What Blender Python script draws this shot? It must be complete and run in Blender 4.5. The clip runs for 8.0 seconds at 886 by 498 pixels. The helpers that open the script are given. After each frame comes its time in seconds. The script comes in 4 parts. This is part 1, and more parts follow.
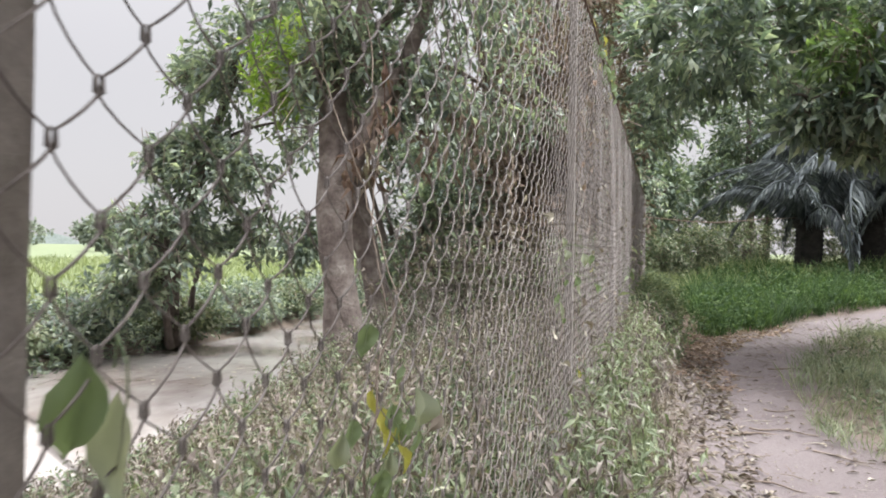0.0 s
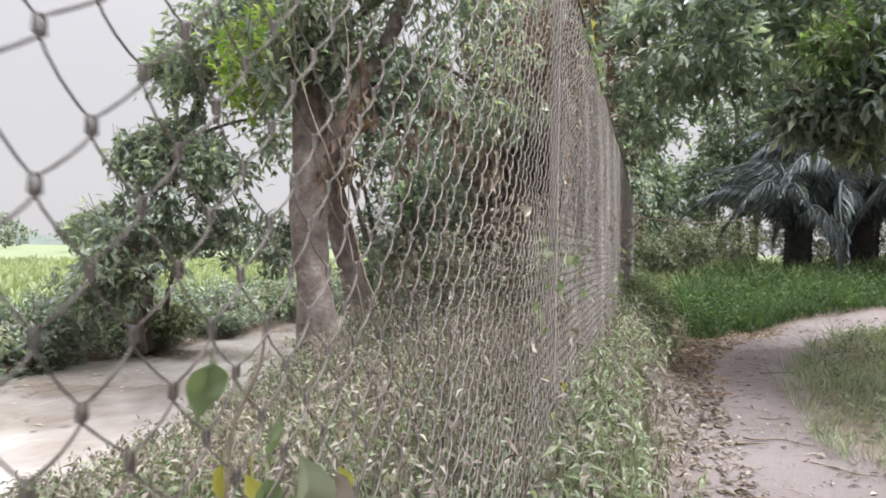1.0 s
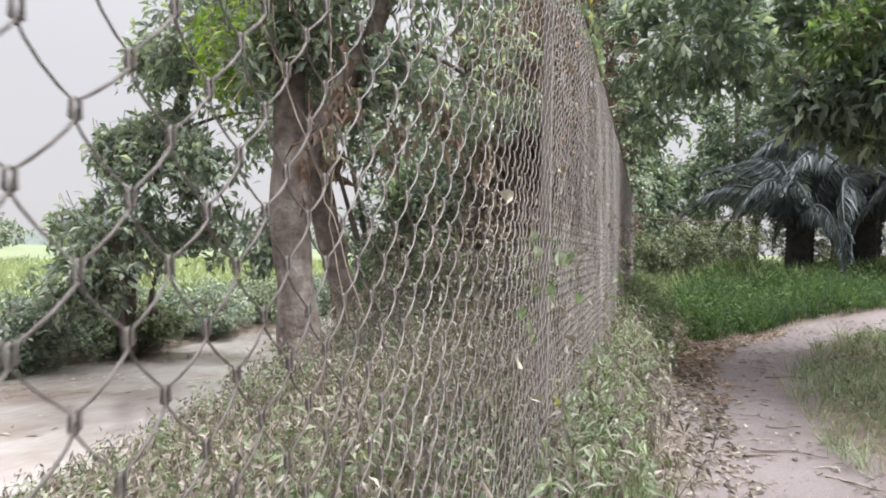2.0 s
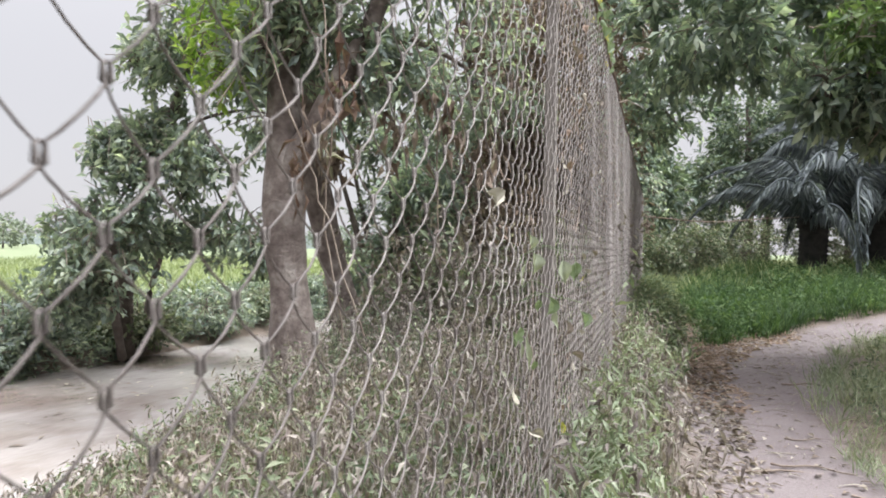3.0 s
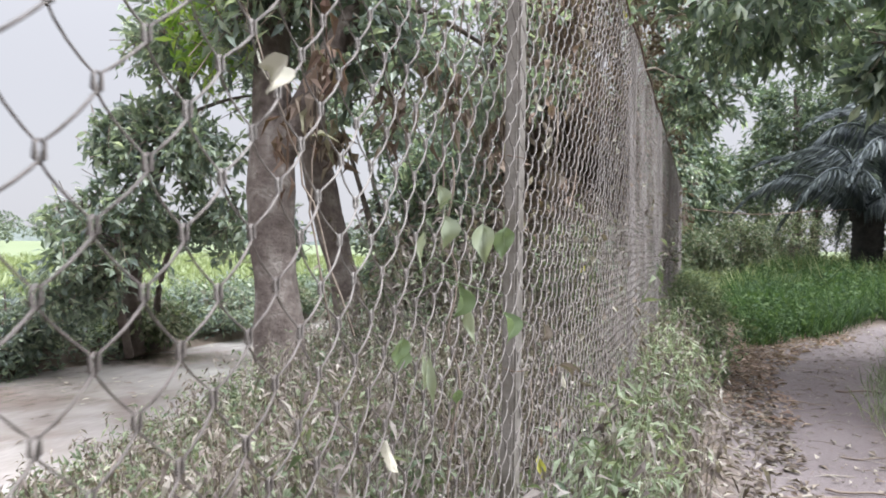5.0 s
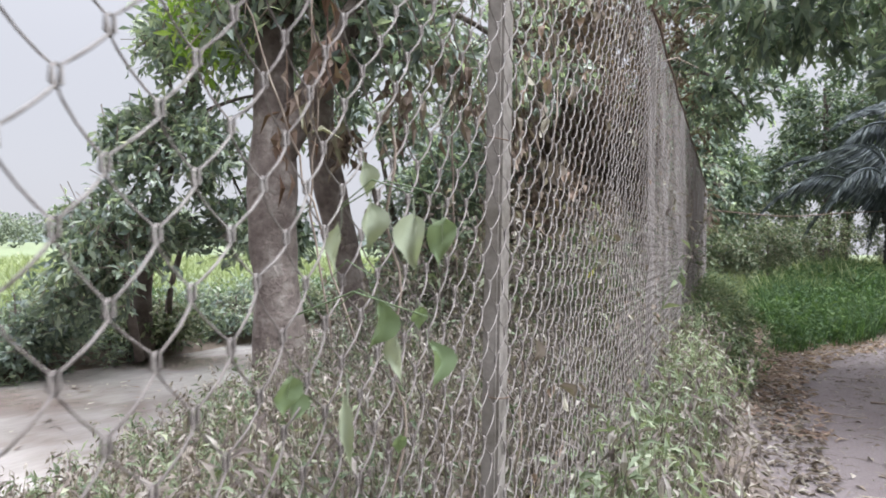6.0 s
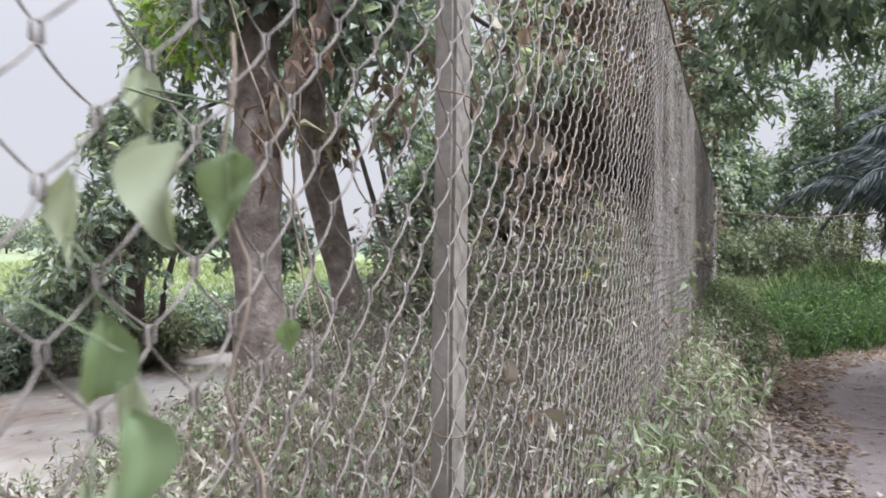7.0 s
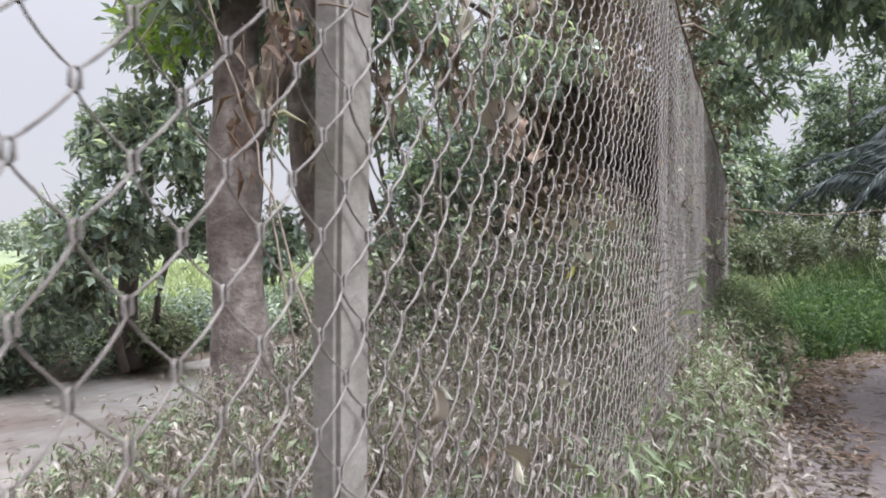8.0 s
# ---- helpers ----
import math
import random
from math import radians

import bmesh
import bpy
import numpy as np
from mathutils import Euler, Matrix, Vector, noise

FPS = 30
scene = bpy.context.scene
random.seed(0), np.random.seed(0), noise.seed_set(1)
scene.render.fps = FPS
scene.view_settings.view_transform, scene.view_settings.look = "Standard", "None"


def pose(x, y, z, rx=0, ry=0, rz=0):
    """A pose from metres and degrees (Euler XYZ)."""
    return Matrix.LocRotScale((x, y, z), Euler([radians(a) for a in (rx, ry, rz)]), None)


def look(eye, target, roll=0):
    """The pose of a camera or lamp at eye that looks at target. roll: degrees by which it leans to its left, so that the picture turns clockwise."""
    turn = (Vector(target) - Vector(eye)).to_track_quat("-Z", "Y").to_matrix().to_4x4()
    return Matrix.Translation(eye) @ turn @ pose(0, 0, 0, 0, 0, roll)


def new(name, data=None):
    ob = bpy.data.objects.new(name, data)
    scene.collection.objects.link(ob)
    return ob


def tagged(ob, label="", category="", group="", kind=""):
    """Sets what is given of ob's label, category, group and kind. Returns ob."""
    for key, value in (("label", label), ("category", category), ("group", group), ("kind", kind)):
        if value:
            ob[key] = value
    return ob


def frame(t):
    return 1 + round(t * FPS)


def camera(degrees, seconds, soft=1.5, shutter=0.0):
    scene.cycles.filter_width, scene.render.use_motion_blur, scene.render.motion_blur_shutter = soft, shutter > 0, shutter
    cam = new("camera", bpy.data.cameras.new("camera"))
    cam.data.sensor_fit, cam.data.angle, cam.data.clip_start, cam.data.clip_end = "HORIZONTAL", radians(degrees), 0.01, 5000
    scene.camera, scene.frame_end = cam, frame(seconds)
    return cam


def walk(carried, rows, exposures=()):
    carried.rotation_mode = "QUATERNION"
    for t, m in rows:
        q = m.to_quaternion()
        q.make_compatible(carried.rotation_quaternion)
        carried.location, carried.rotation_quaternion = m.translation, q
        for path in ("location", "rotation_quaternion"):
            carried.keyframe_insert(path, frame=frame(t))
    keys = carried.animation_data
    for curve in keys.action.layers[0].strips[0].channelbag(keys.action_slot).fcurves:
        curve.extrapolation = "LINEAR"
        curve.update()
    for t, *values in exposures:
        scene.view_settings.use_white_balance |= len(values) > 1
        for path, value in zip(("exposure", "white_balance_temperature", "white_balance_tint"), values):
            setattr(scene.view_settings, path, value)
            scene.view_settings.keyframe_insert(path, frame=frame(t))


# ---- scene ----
cam = camera(66.4, 8.0, soft=1.8, shutter=0.4)
PATH = [
    (0, (0.35, 0.643, 1.428), (-0.264, 2.547, 1.425), 1.0),
    (0.5, (0.345, 0.786, 1.443), (-0.249, 2.696, 1.448), 1.0),
    (1, (0.333, 0.949, 1.425), (-0.25, 2.862, 1.425), 1.0),
    (1.5, (0.325, 1.128, 1.408), (-0.251, 3.043, 1.409), 1.0),
    (3, (0.284, 1.553, 1.438), (-0.318, 3.461, 1.437), 1.0),
    (3.5, (0.302, 1.698, 1.428), (-0.314, 3.601, 1.428), 1.0),
    (4, (0.317, 1.847, 1.401), (-0.31, 3.746, 1.405), 1.0),
    (4.5, (0.342, 2.026, 1.394), (-0.324, 3.912, 1.387), 0.9),
    (6, (0.347, 2.433, 1.39), (-0.423, 4.279, 1.384), 1.0),
    (6.5, (0.333, 2.586, 1.392), (-0.45, 4.426, 1.395), 0.9),
    (7, (0.325, 2.732, 1.372), (-0.467, 4.569, 1.379), 0.8),
    (7.5, (0.317, 2.895, 1.365), (-0.489, 4.726, 1.362), 0.6),
    (8, (0.32, 3.027, 1.361), (-0.499, 4.852, 1.369), 0.5),
]
walk(cam, [(t, look(eye, target, roll)) for t, eye, target, roll in PATH],
     exposures=[(0.0, 1.56, 6420, 9.0), (4.5, 1.61, 6170, 9.0), (6.0, 1.55, 6050, 9.2), (8.0, 1.57, 6060, 10)])


# ---- light ----
world = bpy.data.worlds.new("overcast_sky")
scene.world = world
world.use_nodes = True
wt = world.node_tree
wt.nodes.clear()
sky = wt.nodes.new("ShaderNodeTexSky")
sky.sky_type, sky.sun_disc = "NISHITA", False
sky.sun_elevation, sky.sun_rotation = radians(56), radians(93)
sky.air_density, sky.dust_density = 1.0, 4.0
cloud = wt.nodes.new("ShaderNodeMix")
cloud.data_type = "RGBA"
cloud.inputs["Factor"].default_value = 0.86
cloud.inputs[7].default_value = (8.5, 8.2, 8.4, 1)
bg = wt.nodes.new("ShaderNodeBackground")
bg.inputs["Strength"].default_value = 0.088
wo = wt.nodes.new("ShaderNodeOutputWorld")
wt.links.new(sky.outputs[0], cloud.inputs[6])
# an overcast sky is several times as bright overhead as at the horizon
way = wt.nodes.new("ShaderNodeTexCoord")
parts = wt.nodes.new("ShaderNodeSeparateXYZ")
lift = wt.nodes.new("ShaderNodeMapRange")
lift.inputs["To Min"].default_value, lift.inputs["To Max"].default_value = 0.375, 4.0
square = wt.nodes.new("ShaderNodeMath")
square.operation = "POWER"
square.inputs[1].default_value = 4.0
dome = wt.nodes.new("ShaderNodeMix")
dome.data_type, dome.blend_type = "RGBA", "MULTIPLY"
dome.inputs[0].default_value = 1.0
wt.links.new(way.outputs["Generated"], parts.inputs[0])
wt.links.new(parts.outputs["Z"], square.inputs[0])
wt.links.new(square.outputs[0], lift.inputs["Value"])
wt.links.new(cloud.outputs[2], dome.inputs[6])
wt.links.new(lift.outputs[0], dome.inputs[7])
wt.links.new(dome.outputs[2], bg.inputs["Color"])
wt.links.new(bg.outputs[0], wo.inputs["Surface"])
sun_data = bpy.data.lights.new("sun", "SUN")
sun_data.energy, sun_data.angle, sun_data.color = 2.2, radians(22), (0.96, 0.99, 1.0)
sun = new("sun", sun_data)
sun.matrix_world = look((0, 0, 30), (-19, 1, 0))


# ---- materials ----
def nodes_of(name):
    m = bpy.data.materials.new(name)
    m.use_nodes = True
    nt = m.node_tree
    p = nt.nodes["Principled BSDF"]
    return m, nt, p


def ramp(nt, src, stops):
    r = nt.nodes.new("ShaderNodeValToRGB")
    els = r.color_ramp.elements
    while len(els) < len(stops):
        els.new(0.5)
    for e, (pos, col) in zip(els, stops):
        e.position, e.color = pos, (*col, 1)
    nt.links.new(src, r.inputs[0])
    return r.outputs[0]


def noise_of(nt, scale, detail=4, rough=0.55, src="Object"):
    tc = nt.nodes.new("ShaderNodeTexCoord")
    n = nt.nodes.new("ShaderNodeTexNoise")
    n.inputs["Scale"].default_value, n.inputs["Detail"].default_value, n.inputs["Roughness"].default_value = scale, detail, rough
    nt.links.new(tc.outputs[src], n.inputs["Vector"])
    return n.outputs["Fac"]


def mixed(nt, fac, a, b, mode="MIX"):
    m = nt.nodes.new("ShaderNodeMix")
    m.data_type, m.blend_type = "RGBA", mode
    for sock, v in ((m.inputs[0], fac), (m.inputs[6], a), (m.inputs[7], b)):
        if isinstance(v, (int, float)):
            sock.default_value = v
        elif isinstance(v, tuple):
            sock.default_value = (*v, 1)
        else:
            nt.links.new(v, sock)
    return m.outputs[2]


def bumped(nt, p, height, strength, dist):
    b = nt.nodes.new("ShaderNodeBump")
    b.inputs["Strength"].default_value, b.inputs["Distance"].default_value = strength, dist
    nt.links.new(height, b.inputs["Height"])
    nt.links.new(b.outputs[0], p.inputs["Normal"])


def surface(name, stops, scale, rough, bump=0.4, dist=0.01, fine=60, spec=0.3, metal=0.0):
    """A mottled surface: broad patches by the ramp, a fine grain over them, relief."""
    m, nt, p = nodes_of(name)
    broad = noise_of(nt, scale)
    grain = noise_of(nt, fine, 6, 0.7)
    col = ramp(nt, broad, stops)
    g = ramp(nt, grain, [(0.25, (0.62, 0.62, 0.62)), (0.75, (1.0, 1.0, 1.0))])
    nt.links.new(mixed(nt, 1.0, col, g, "MULTIPLY"), p.inputs["Base Color"])
    p.inputs["Roughness"].default_value, p.inputs["Metallic"].default_value = rough, metal
    p.inputs["Specular IOR Level"].default_value = spec
    bumped(nt, p, grain, bump, dist)
    return m


def foliage(name, stops, rough=0.5, through_light=0.35, spec=0.35, patch=0.7):
    """Leaves: each one takes its own tint, and light shines through them."""
    m, nt, p = nodes_of(name)
    geo = nt.nodes.new("ShaderNodeNewGeometry")
    col = ramp(nt, geo.outputs["Random Per Island"], stops)
    broad = ramp(nt, noise_of(nt, patch, 2), [(0.3, (0.72, 0.74, 0.72)), (0.7, (1.1, 1.08, 1.0))])
    col = mixed(nt, 1.0, col, broad, "MULTIPLY")
    nt.links.new(col, p.inputs["Base Color"])
    p.inputs["Roughness"].default_value, p.inputs["Specular IOR Level"].default_value = rough, spec
    tr = nt.nodes.new("ShaderNodeBsdfTranslucent")
    nt.links.new(mixed(nt, 1.0, col, (1.15, 1.2, 0.75), "MULTIPLY"), tr.inputs["Color"])
    ms = nt.nodes.new("ShaderNodeMixShader")
    ms.inputs[0].default_value = through_light
    nt.links.new(p.outputs[0], ms.inputs[1])
    nt.links.new(tr.outputs[0], ms.inputs[2])
    nt.links.new(ms.outputs[0], nt.nodes["Material Output"].inputs["Surface"])
    return m


M_WIRE = surface("weathered_wire", [(0.3, (0.112, 0.093, 0.084)), (0.5, (0.185, 0.159, 0.146)), (0.7, (0.258, 0.232, 0.215))], 3.0, 0.6, 0.5, 0.001, 180, 0.4)
M_RUST = surface("rusty_wire", [(0.3, (0.085, 0.051, 0.038)), (0.7, (0.187, 0.128, 0.093))], 5.0, 0.75, 0.4, 0.002, 120)
M_POST = surface("lichened_concrete", [(0.3, (0.166, 0.148, 0.122)), (0.48, (0.249, 0.225, 0.203)), (0.7, (0.316, 0.288, 0.266))], 7.0, 0.85, 0.5, 0.004, 90, 0.2)
M_BARK = surface("pale_bark", [(0.3, (0.108, 0.085, 0.076)), (0.5, (0.189, 0.154, 0.139)), (0.72, (0.323, 0.287, 0.260))], 7.0, 0.9, 0.9, 0.03, 26, 0.15)
M_BARK_DARK = surface("dark_bark", [(0.3, (0.10, 0.08, 0.07)), (0.7, (0.21, 0.175, 0.155))], 5.0, 0.9, 0.9, 0.03, 26, 0.15)
M_PALM_TRUNK = surface("palm_trunk", [(0.3, (0.022, 0.022, 0.022)), (0.7, (0.06, 0.055, 0.05))], 4.0, 0.95, 1.0, 0.05, 14, 0.1)
M_TWIG = surface("dry_twig", [(0.3, (0.16, 0.12, 0.10)), (0.7, (0.34, 0.28, 0.23))], 6.0, 0.9, 0.5, 0.004, 70, 0.15)
M_LEAF = foliage("tree_leaf", [(0.0, (0.111, 0.144, 0.141)), (0.45, (0.185, 0.228, 0.202)), (0.8, (0.272, 0.318, 0.269)), (1.0, (0.470, 0.516, 0.444))], 0.36, 0.5, 0.7)
M_LEAF_DARK = foliage("dark_tree_leaf", [(0.0, (0.104, 0.142, 0.137)), (0.5, (0.186, 0.241, 0.209)), (0.85, (0.308, 0.370, 0.307)), (1.0, (0.517, 0.579, 0.489))], 0.34, 0.5, 0.75)
M_LEAF_YOUNG = foliage("young_leaf", [(0.0, (0.14, 0.24, 0.05)), (0.6, (0.25, 0.38, 0.08)), (1.0, (0.42, 0.52, 0.16))], 0.45, 0.5)
M_LEAF_FRESH = foliage("fresh_leaf", [(0.0, (0.07, 0.12, 0.045)), (0.6, (0.125, 0.195, 0.07)), (1.0, (0.22, 0.30, 0.12))], 0.42, 0.45)
# leaf colour of the wood, brightened to put some haze into it
M_LEAF_FAR = foliage("hazed_tree_leaf", [(0.0, (0.085, 0.115, 0.100)), (0.5, (0.130, 0.170, 0.135)), (1.0, (0.220, 0.270, 0.180))], 0.6, 0.3, 0.3, 0.15)
# pale greyish green: the haze is mixed into the leaf colour
M_LEAF_HAZE = foliage("haze_tinted_leaf", [(0.0, (0.16, 0.19, 0.17)), (0.6, (0.22, 0.25, 0.22)), (1.0, (0.30, 0.33, 0.28))], 0.8, 0.3, 0.1, 0.1)
M_PALM_LEAF = foliage("palm_leaflet", [(0.0, (0.051, 0.062, 0.075)), (0.6, (0.087, 0.103, 0.117)), (1.0, (0.156, 0.179, 0.185))], 0.6, 0.3, 0.3)
M_WEED_DRY = foliage("dry_weed", [(0.0, (0.092, 0.074, 0.071)), (0.35, (0.168, 0.139, 0.136)), (0.7, (0.244, 0.210, 0.200)), (1.0, (0.386, 0.353, 0.338))], 0.8, 0.3, 0.15)
M_WEED_GREEN = foliage("green_weed", [(0.0, (0.088, 0.114, 0.077)), (0.5, (0.158, 0.189, 0.125)), (0.85, (0.229, 0.255, 0.179)), (1.0, (0.352, 0.361, 0.290))], 0.65, 0.35, 0.25)
M_WEED_PALE = foliage("pale_green_weed", [(0.0, (0.136, 0.165, 0.105)), (0.5, (0.230, 0.269, 0.185)), (0.85, (0.323, 0.362, 0.265)), (1.0, (0.469, 0.494, 0.407))], 0.65, 0.4, 0.25)
M_GRASS = foliage("tall_grass", [(0.0, (0.039, 0.072, 0.032)), (0.5, (0.061, 0.109, 0.045)), (1.0, (0.115, 0.170, 0.065))], 0.6, 0.4, 0.25, 0.5)
M_GRASS_DULL = foliage("dull_grass", [(0.0, (0.087, 0.116, 0.072)), (0.5, (0.145, 0.181, 0.109)), (1.0, (0.246, 0.275, 0.174))], 0.7, 0.35, 0.2, 0.8)
M_GRASS_PALE = foliage("pale_grass", [(0.0, (0.162, 0.196, 0.136)), (0.6, (0.246, 0.281, 0.196)), (1.0, (0.357, 0.374, 0.281))], 0.7, 0.35, 0.2)
M_RICE = foliage("field_grass", [(0.0, (0.204, 0.238, 0.128)), (0.6, (0.272, 0.315, 0.178)), (1.0, (0.357, 0.391, 0.255))], 0.7, 0.4, 0.2, 0.2)
M_LITTER = foliage("dead_leaf", [(0.0, (0.104, 0.080, 0.070)), (0.35, (0.176, 0.140, 0.124)), (0.7, (0.256, 0.220, 0.196)), (1.0, (0.368, 0.336, 0.312))], 0.8, 0.15, 0.15, 2.0)
M_RED_LITTER = foliage("russet_dead_leaf", [(0.0, (0.178, 0.122, 0.103)), (0.6, (0.276, 0.202, 0.172)), (1.0, (0.374, 0.305, 0.265))], 0.8, 0.2, 0.15, 2.0)
M_DEAD = foliage("dead_foliage", [(0.0, (0.113, 0.081, 0.070)), (0.5, (0.203, 0.150, 0.129)), (0.85, (0.304, 0.242, 0.210)), (1.0, (0.248, 0.258, 0.172))], 0.8, 0.2, 0.15, 1.0)
M_RUSSET = foliage("russet_foliage", [(0.0, (0.072, 0.040, 0.032)), (0.5, (0.136, 0.084, 0.068)), (1.0, (0.216, 0.152, 0.128))], 0.8, 0.25, 0.15, 1.0)
M_VINE = foliage("vine_leaf", [(0.0, (0.110, 0.162, 0.090)), (0.6, (0.176, 0.228, 0.138)), (1.0, (0.264, 0.304, 0.216))], 0.55, 0.4, 0.3, 9.0)
M_VINE_PALE = foliage("withered_leaf", [(0.0, (0.240, 0.274, 0.204)), (1.0, (0.336, 0.357, 0.297))], 0.75, 0.35, 0.2, 14.0)
M_VINE_YELLOW = foliage("yellow_leaf", [(0.0, (0.38, 0.37, 0.08)), (1.0, (0.46, 0.43, 0.14))], 0.6, 0.4, 0.3, 14.0)
M_WHITE_LEAF = foliage("bleached_leaf", [(0.0, (0.340, 0.315, 0.272)), (1.0, (0.442, 0.416, 0.374))], 0.85, 0.06, 0.1, 14.0)


def ground_material():
    m, nt, p = nodes_of("earth_and_litter")
    def zone(key):
        a = nt.nodes.new("ShaderNodeAttribute")
        a.attribute_name = key
        return a.outputs["Fac"]
    big, mid, fine = noise_of(nt, 0.9), noise_of(nt, 7.0, 6), noise_of(nt, 55.0, 6, 0.7)
    soil = ramp(nt, mid, [(0.3, (0.11, 0.085, 0.068)), (0.7, (0.21, 0.17, 0.14))])
    dirt = mixed(nt, mid, ramp(nt, big, [(0.35, (0.14, 0.116, 0.116)), (0.65, (0.21, 0.18, 0.178))]), (0.182, 0.155, 0.153))
    field = ramp(nt, big, [(0.3, (0.16, 0.195, 0.11)), (0.7, (0.22, 0.25, 0.15))])
    col = mixed(nt, zone("path"), soil, dirt)
    col = mixed(nt, zone("field"), col, field)
    g = ramp(nt, fine, [(0.25, (0.66, 0.66, 0.66)), (0.75, (1.08, 1.08, 1.08))])
    nt.links.new(mixed(nt, 1.0, col, g, "MULTIPLY"), p.inputs["Base Color"])
    p.inputs["Roughness"].default_value, p.inputs["Specular IOR Level"].default_value = 0.92, 0.15
    bumped(nt, p, fine, 0.7, 0.02)
    return m


def water_material():
    m, nt, p = nodes_of("muddy_water_with_glare")
    # mud brown, with paler patches painted in for the glare of the sky
    col = ramp(nt, noise_of(nt, 0.6), [(0.34, (0.19, 0.155, 0.135)), (0.5, (0.31, 0.283, 0.265)), (0.64, (0.38, 0.355, 0.335))])
    nt.links.new(col, p.inputs["Base Color"])
    p.inputs["Roughness"].default_value, p.inputs["IOR"].default_value = 0.02, 1.33
    tc = nt.nodes.new("ShaderNodeTexCoord")
    mp = nt.nodes.new("ShaderNodeMapping")
    mp.inputs["Scale"].default_value = (1.0, 0.45, 1.0)
    n = nt.nodes.new("ShaderNodeTexNoise")
    n.inputs["Scale"].default_value, n.inputs["Detail"].default_value = 5.0, 3
    nt.links.new(tc.outputs["Object"], mp.inputs["Vector"])
    nt.links.new(mp.outputs[0], n.inputs["Vector"])
    fine = nt.nodes.new("ShaderNodeTexNoise")
    fine.inputs["Scale"].default_value, fine.inputs["Detail"].default_value = 22.0, 2
    nt.links.new(mp.outputs[0], fine.inputs["Vector"])
    both = nt.nodes.new("ShaderNodeMath")
    both.operation = "MULTIPLY_ADD"
    both.inputs[1].default_value = 0.3
    nt.links.new(fine.outputs["Fac"], both.inputs[0])
    nt.links.new(n.outputs["Fac"], both.inputs[2])
    bumped(nt, p, both.outputs[0], 0.2, 0.05)
    return m


# ---- mesh helpers ----
R = np.random.RandomState(7)


def mesh_of(name, verts, faces, material, smooth=False):
    me = bpy.data.meshes.new(name)
    me.from_pydata(np.asarray(verts, float).reshape(-1, 3).tolist(), [], faces if isinstance(faces, list) else faces.tolist())
    me.materials.append(material)
    if smooth:
        me.polygons.foreach_set("use_smooth", [True] * len(me.polygons))
    me.update()
    return me


def put(name, me, parent=None, at=None, label=""):
    ob = new(name, me)
    if parent is not None:
        ob.parent = parent
    if at is not None:
        ob.matrix_basis = at
    if label:
        ob["label"] = label
    return ob


def thing(name, label, category, at=(0, 0, 0), group="", kind=""):
    return tagged(put(name, None, at=pose(*at)), label, category, group, kind)


def unit(v):
    v = np.asarray(v, float)
    return v / np.maximum(np.linalg.norm(v, axis=-1, keepdims=True), 1e-9)


class Heap:
    """Gathers vertices and faces of one mesh."""
    def __init__(self):
        self.v, self.f, self.n = [], [], 0

    def add(self, verts, faces):
        self.v.append(np.asarray(verts, float).reshape(-1, 3))
        self.f.extend((np.asarray(faces) + self.n).tolist())
        self.n += len(self.v[-1])

    def tube(self, pts, radii, sides=6):
        pts = np.asarray(pts, float)
        radii = np.broadcast_to(radii, len(pts))
        d = unit(np.gradient(pts, axis=0))
        side = np.cross(d, np.where(np.abs(d[:, 2:3]) > 0.9, (1.0, 0, 0), (0, 0, 1.0)))
        side = unit(side)
        up = np.cross(side, d)
        a = np.linspace(0, 2 * np.pi, sides, endpoint=False)
        ring = pts[:, None] + radii[:, None, None] * (np.cos(a)[None, :, None] * side[:, None] + np.sin(a)[None, :, None] * up[:, None])
        i = (np.arange(len(pts) - 1)[:, None] * sides + np.arange(sides)[None]).ravel()
        j = (np.arange(len(pts) - 1)[:, None] * sides + (np.arange(sides)[None] + 1) % sides).ravel()
        self.add(ring, np.stack([i, j, j + sides, i + sides], 1))

    def leaves(self, base, axis, length, width, normal=None, fold=0.25, droop=0.15, belly=0.45):
        """Pointed leaves of four triangles each, folded along the midrib and drooping."""
        base = np.asarray(base, float)
        n = len(base)
        axis = unit(axis)
        if normal is None:
            normal = R.normal(size=(n, 3)) * 0.6 + (0, 0, 1.0)
        side = unit(np.cross(axis, normal))
        up = np.cross(side, axis)
        L = np.broadcast_to(length, n)[:, None]
        W = np.broadcast_to(width, n)[:, None] * 0.5
        mid = base + axis * L * belly + up * L * 0.03
        tip = base + axis * L - up * L * droop
        lv = mid - side * W + up * W * fold
        rv = mid + side * W + up * W * fold
        v = np.stack([base, lv, mid, rv, tip], 1)
        k = (np.arange(n) * 5)[:, None]
        f = np.concatenate([k + q for q in ((0, 2, 1), (0, 3, 2), (1, 2, 4), (2, 3, 4))], 0)
        self.add(v, f)

    def mesh(self, name, material, smooth=False):
        return mesh_of(name, np.concatenate(self.v), self.f, material, smooth)


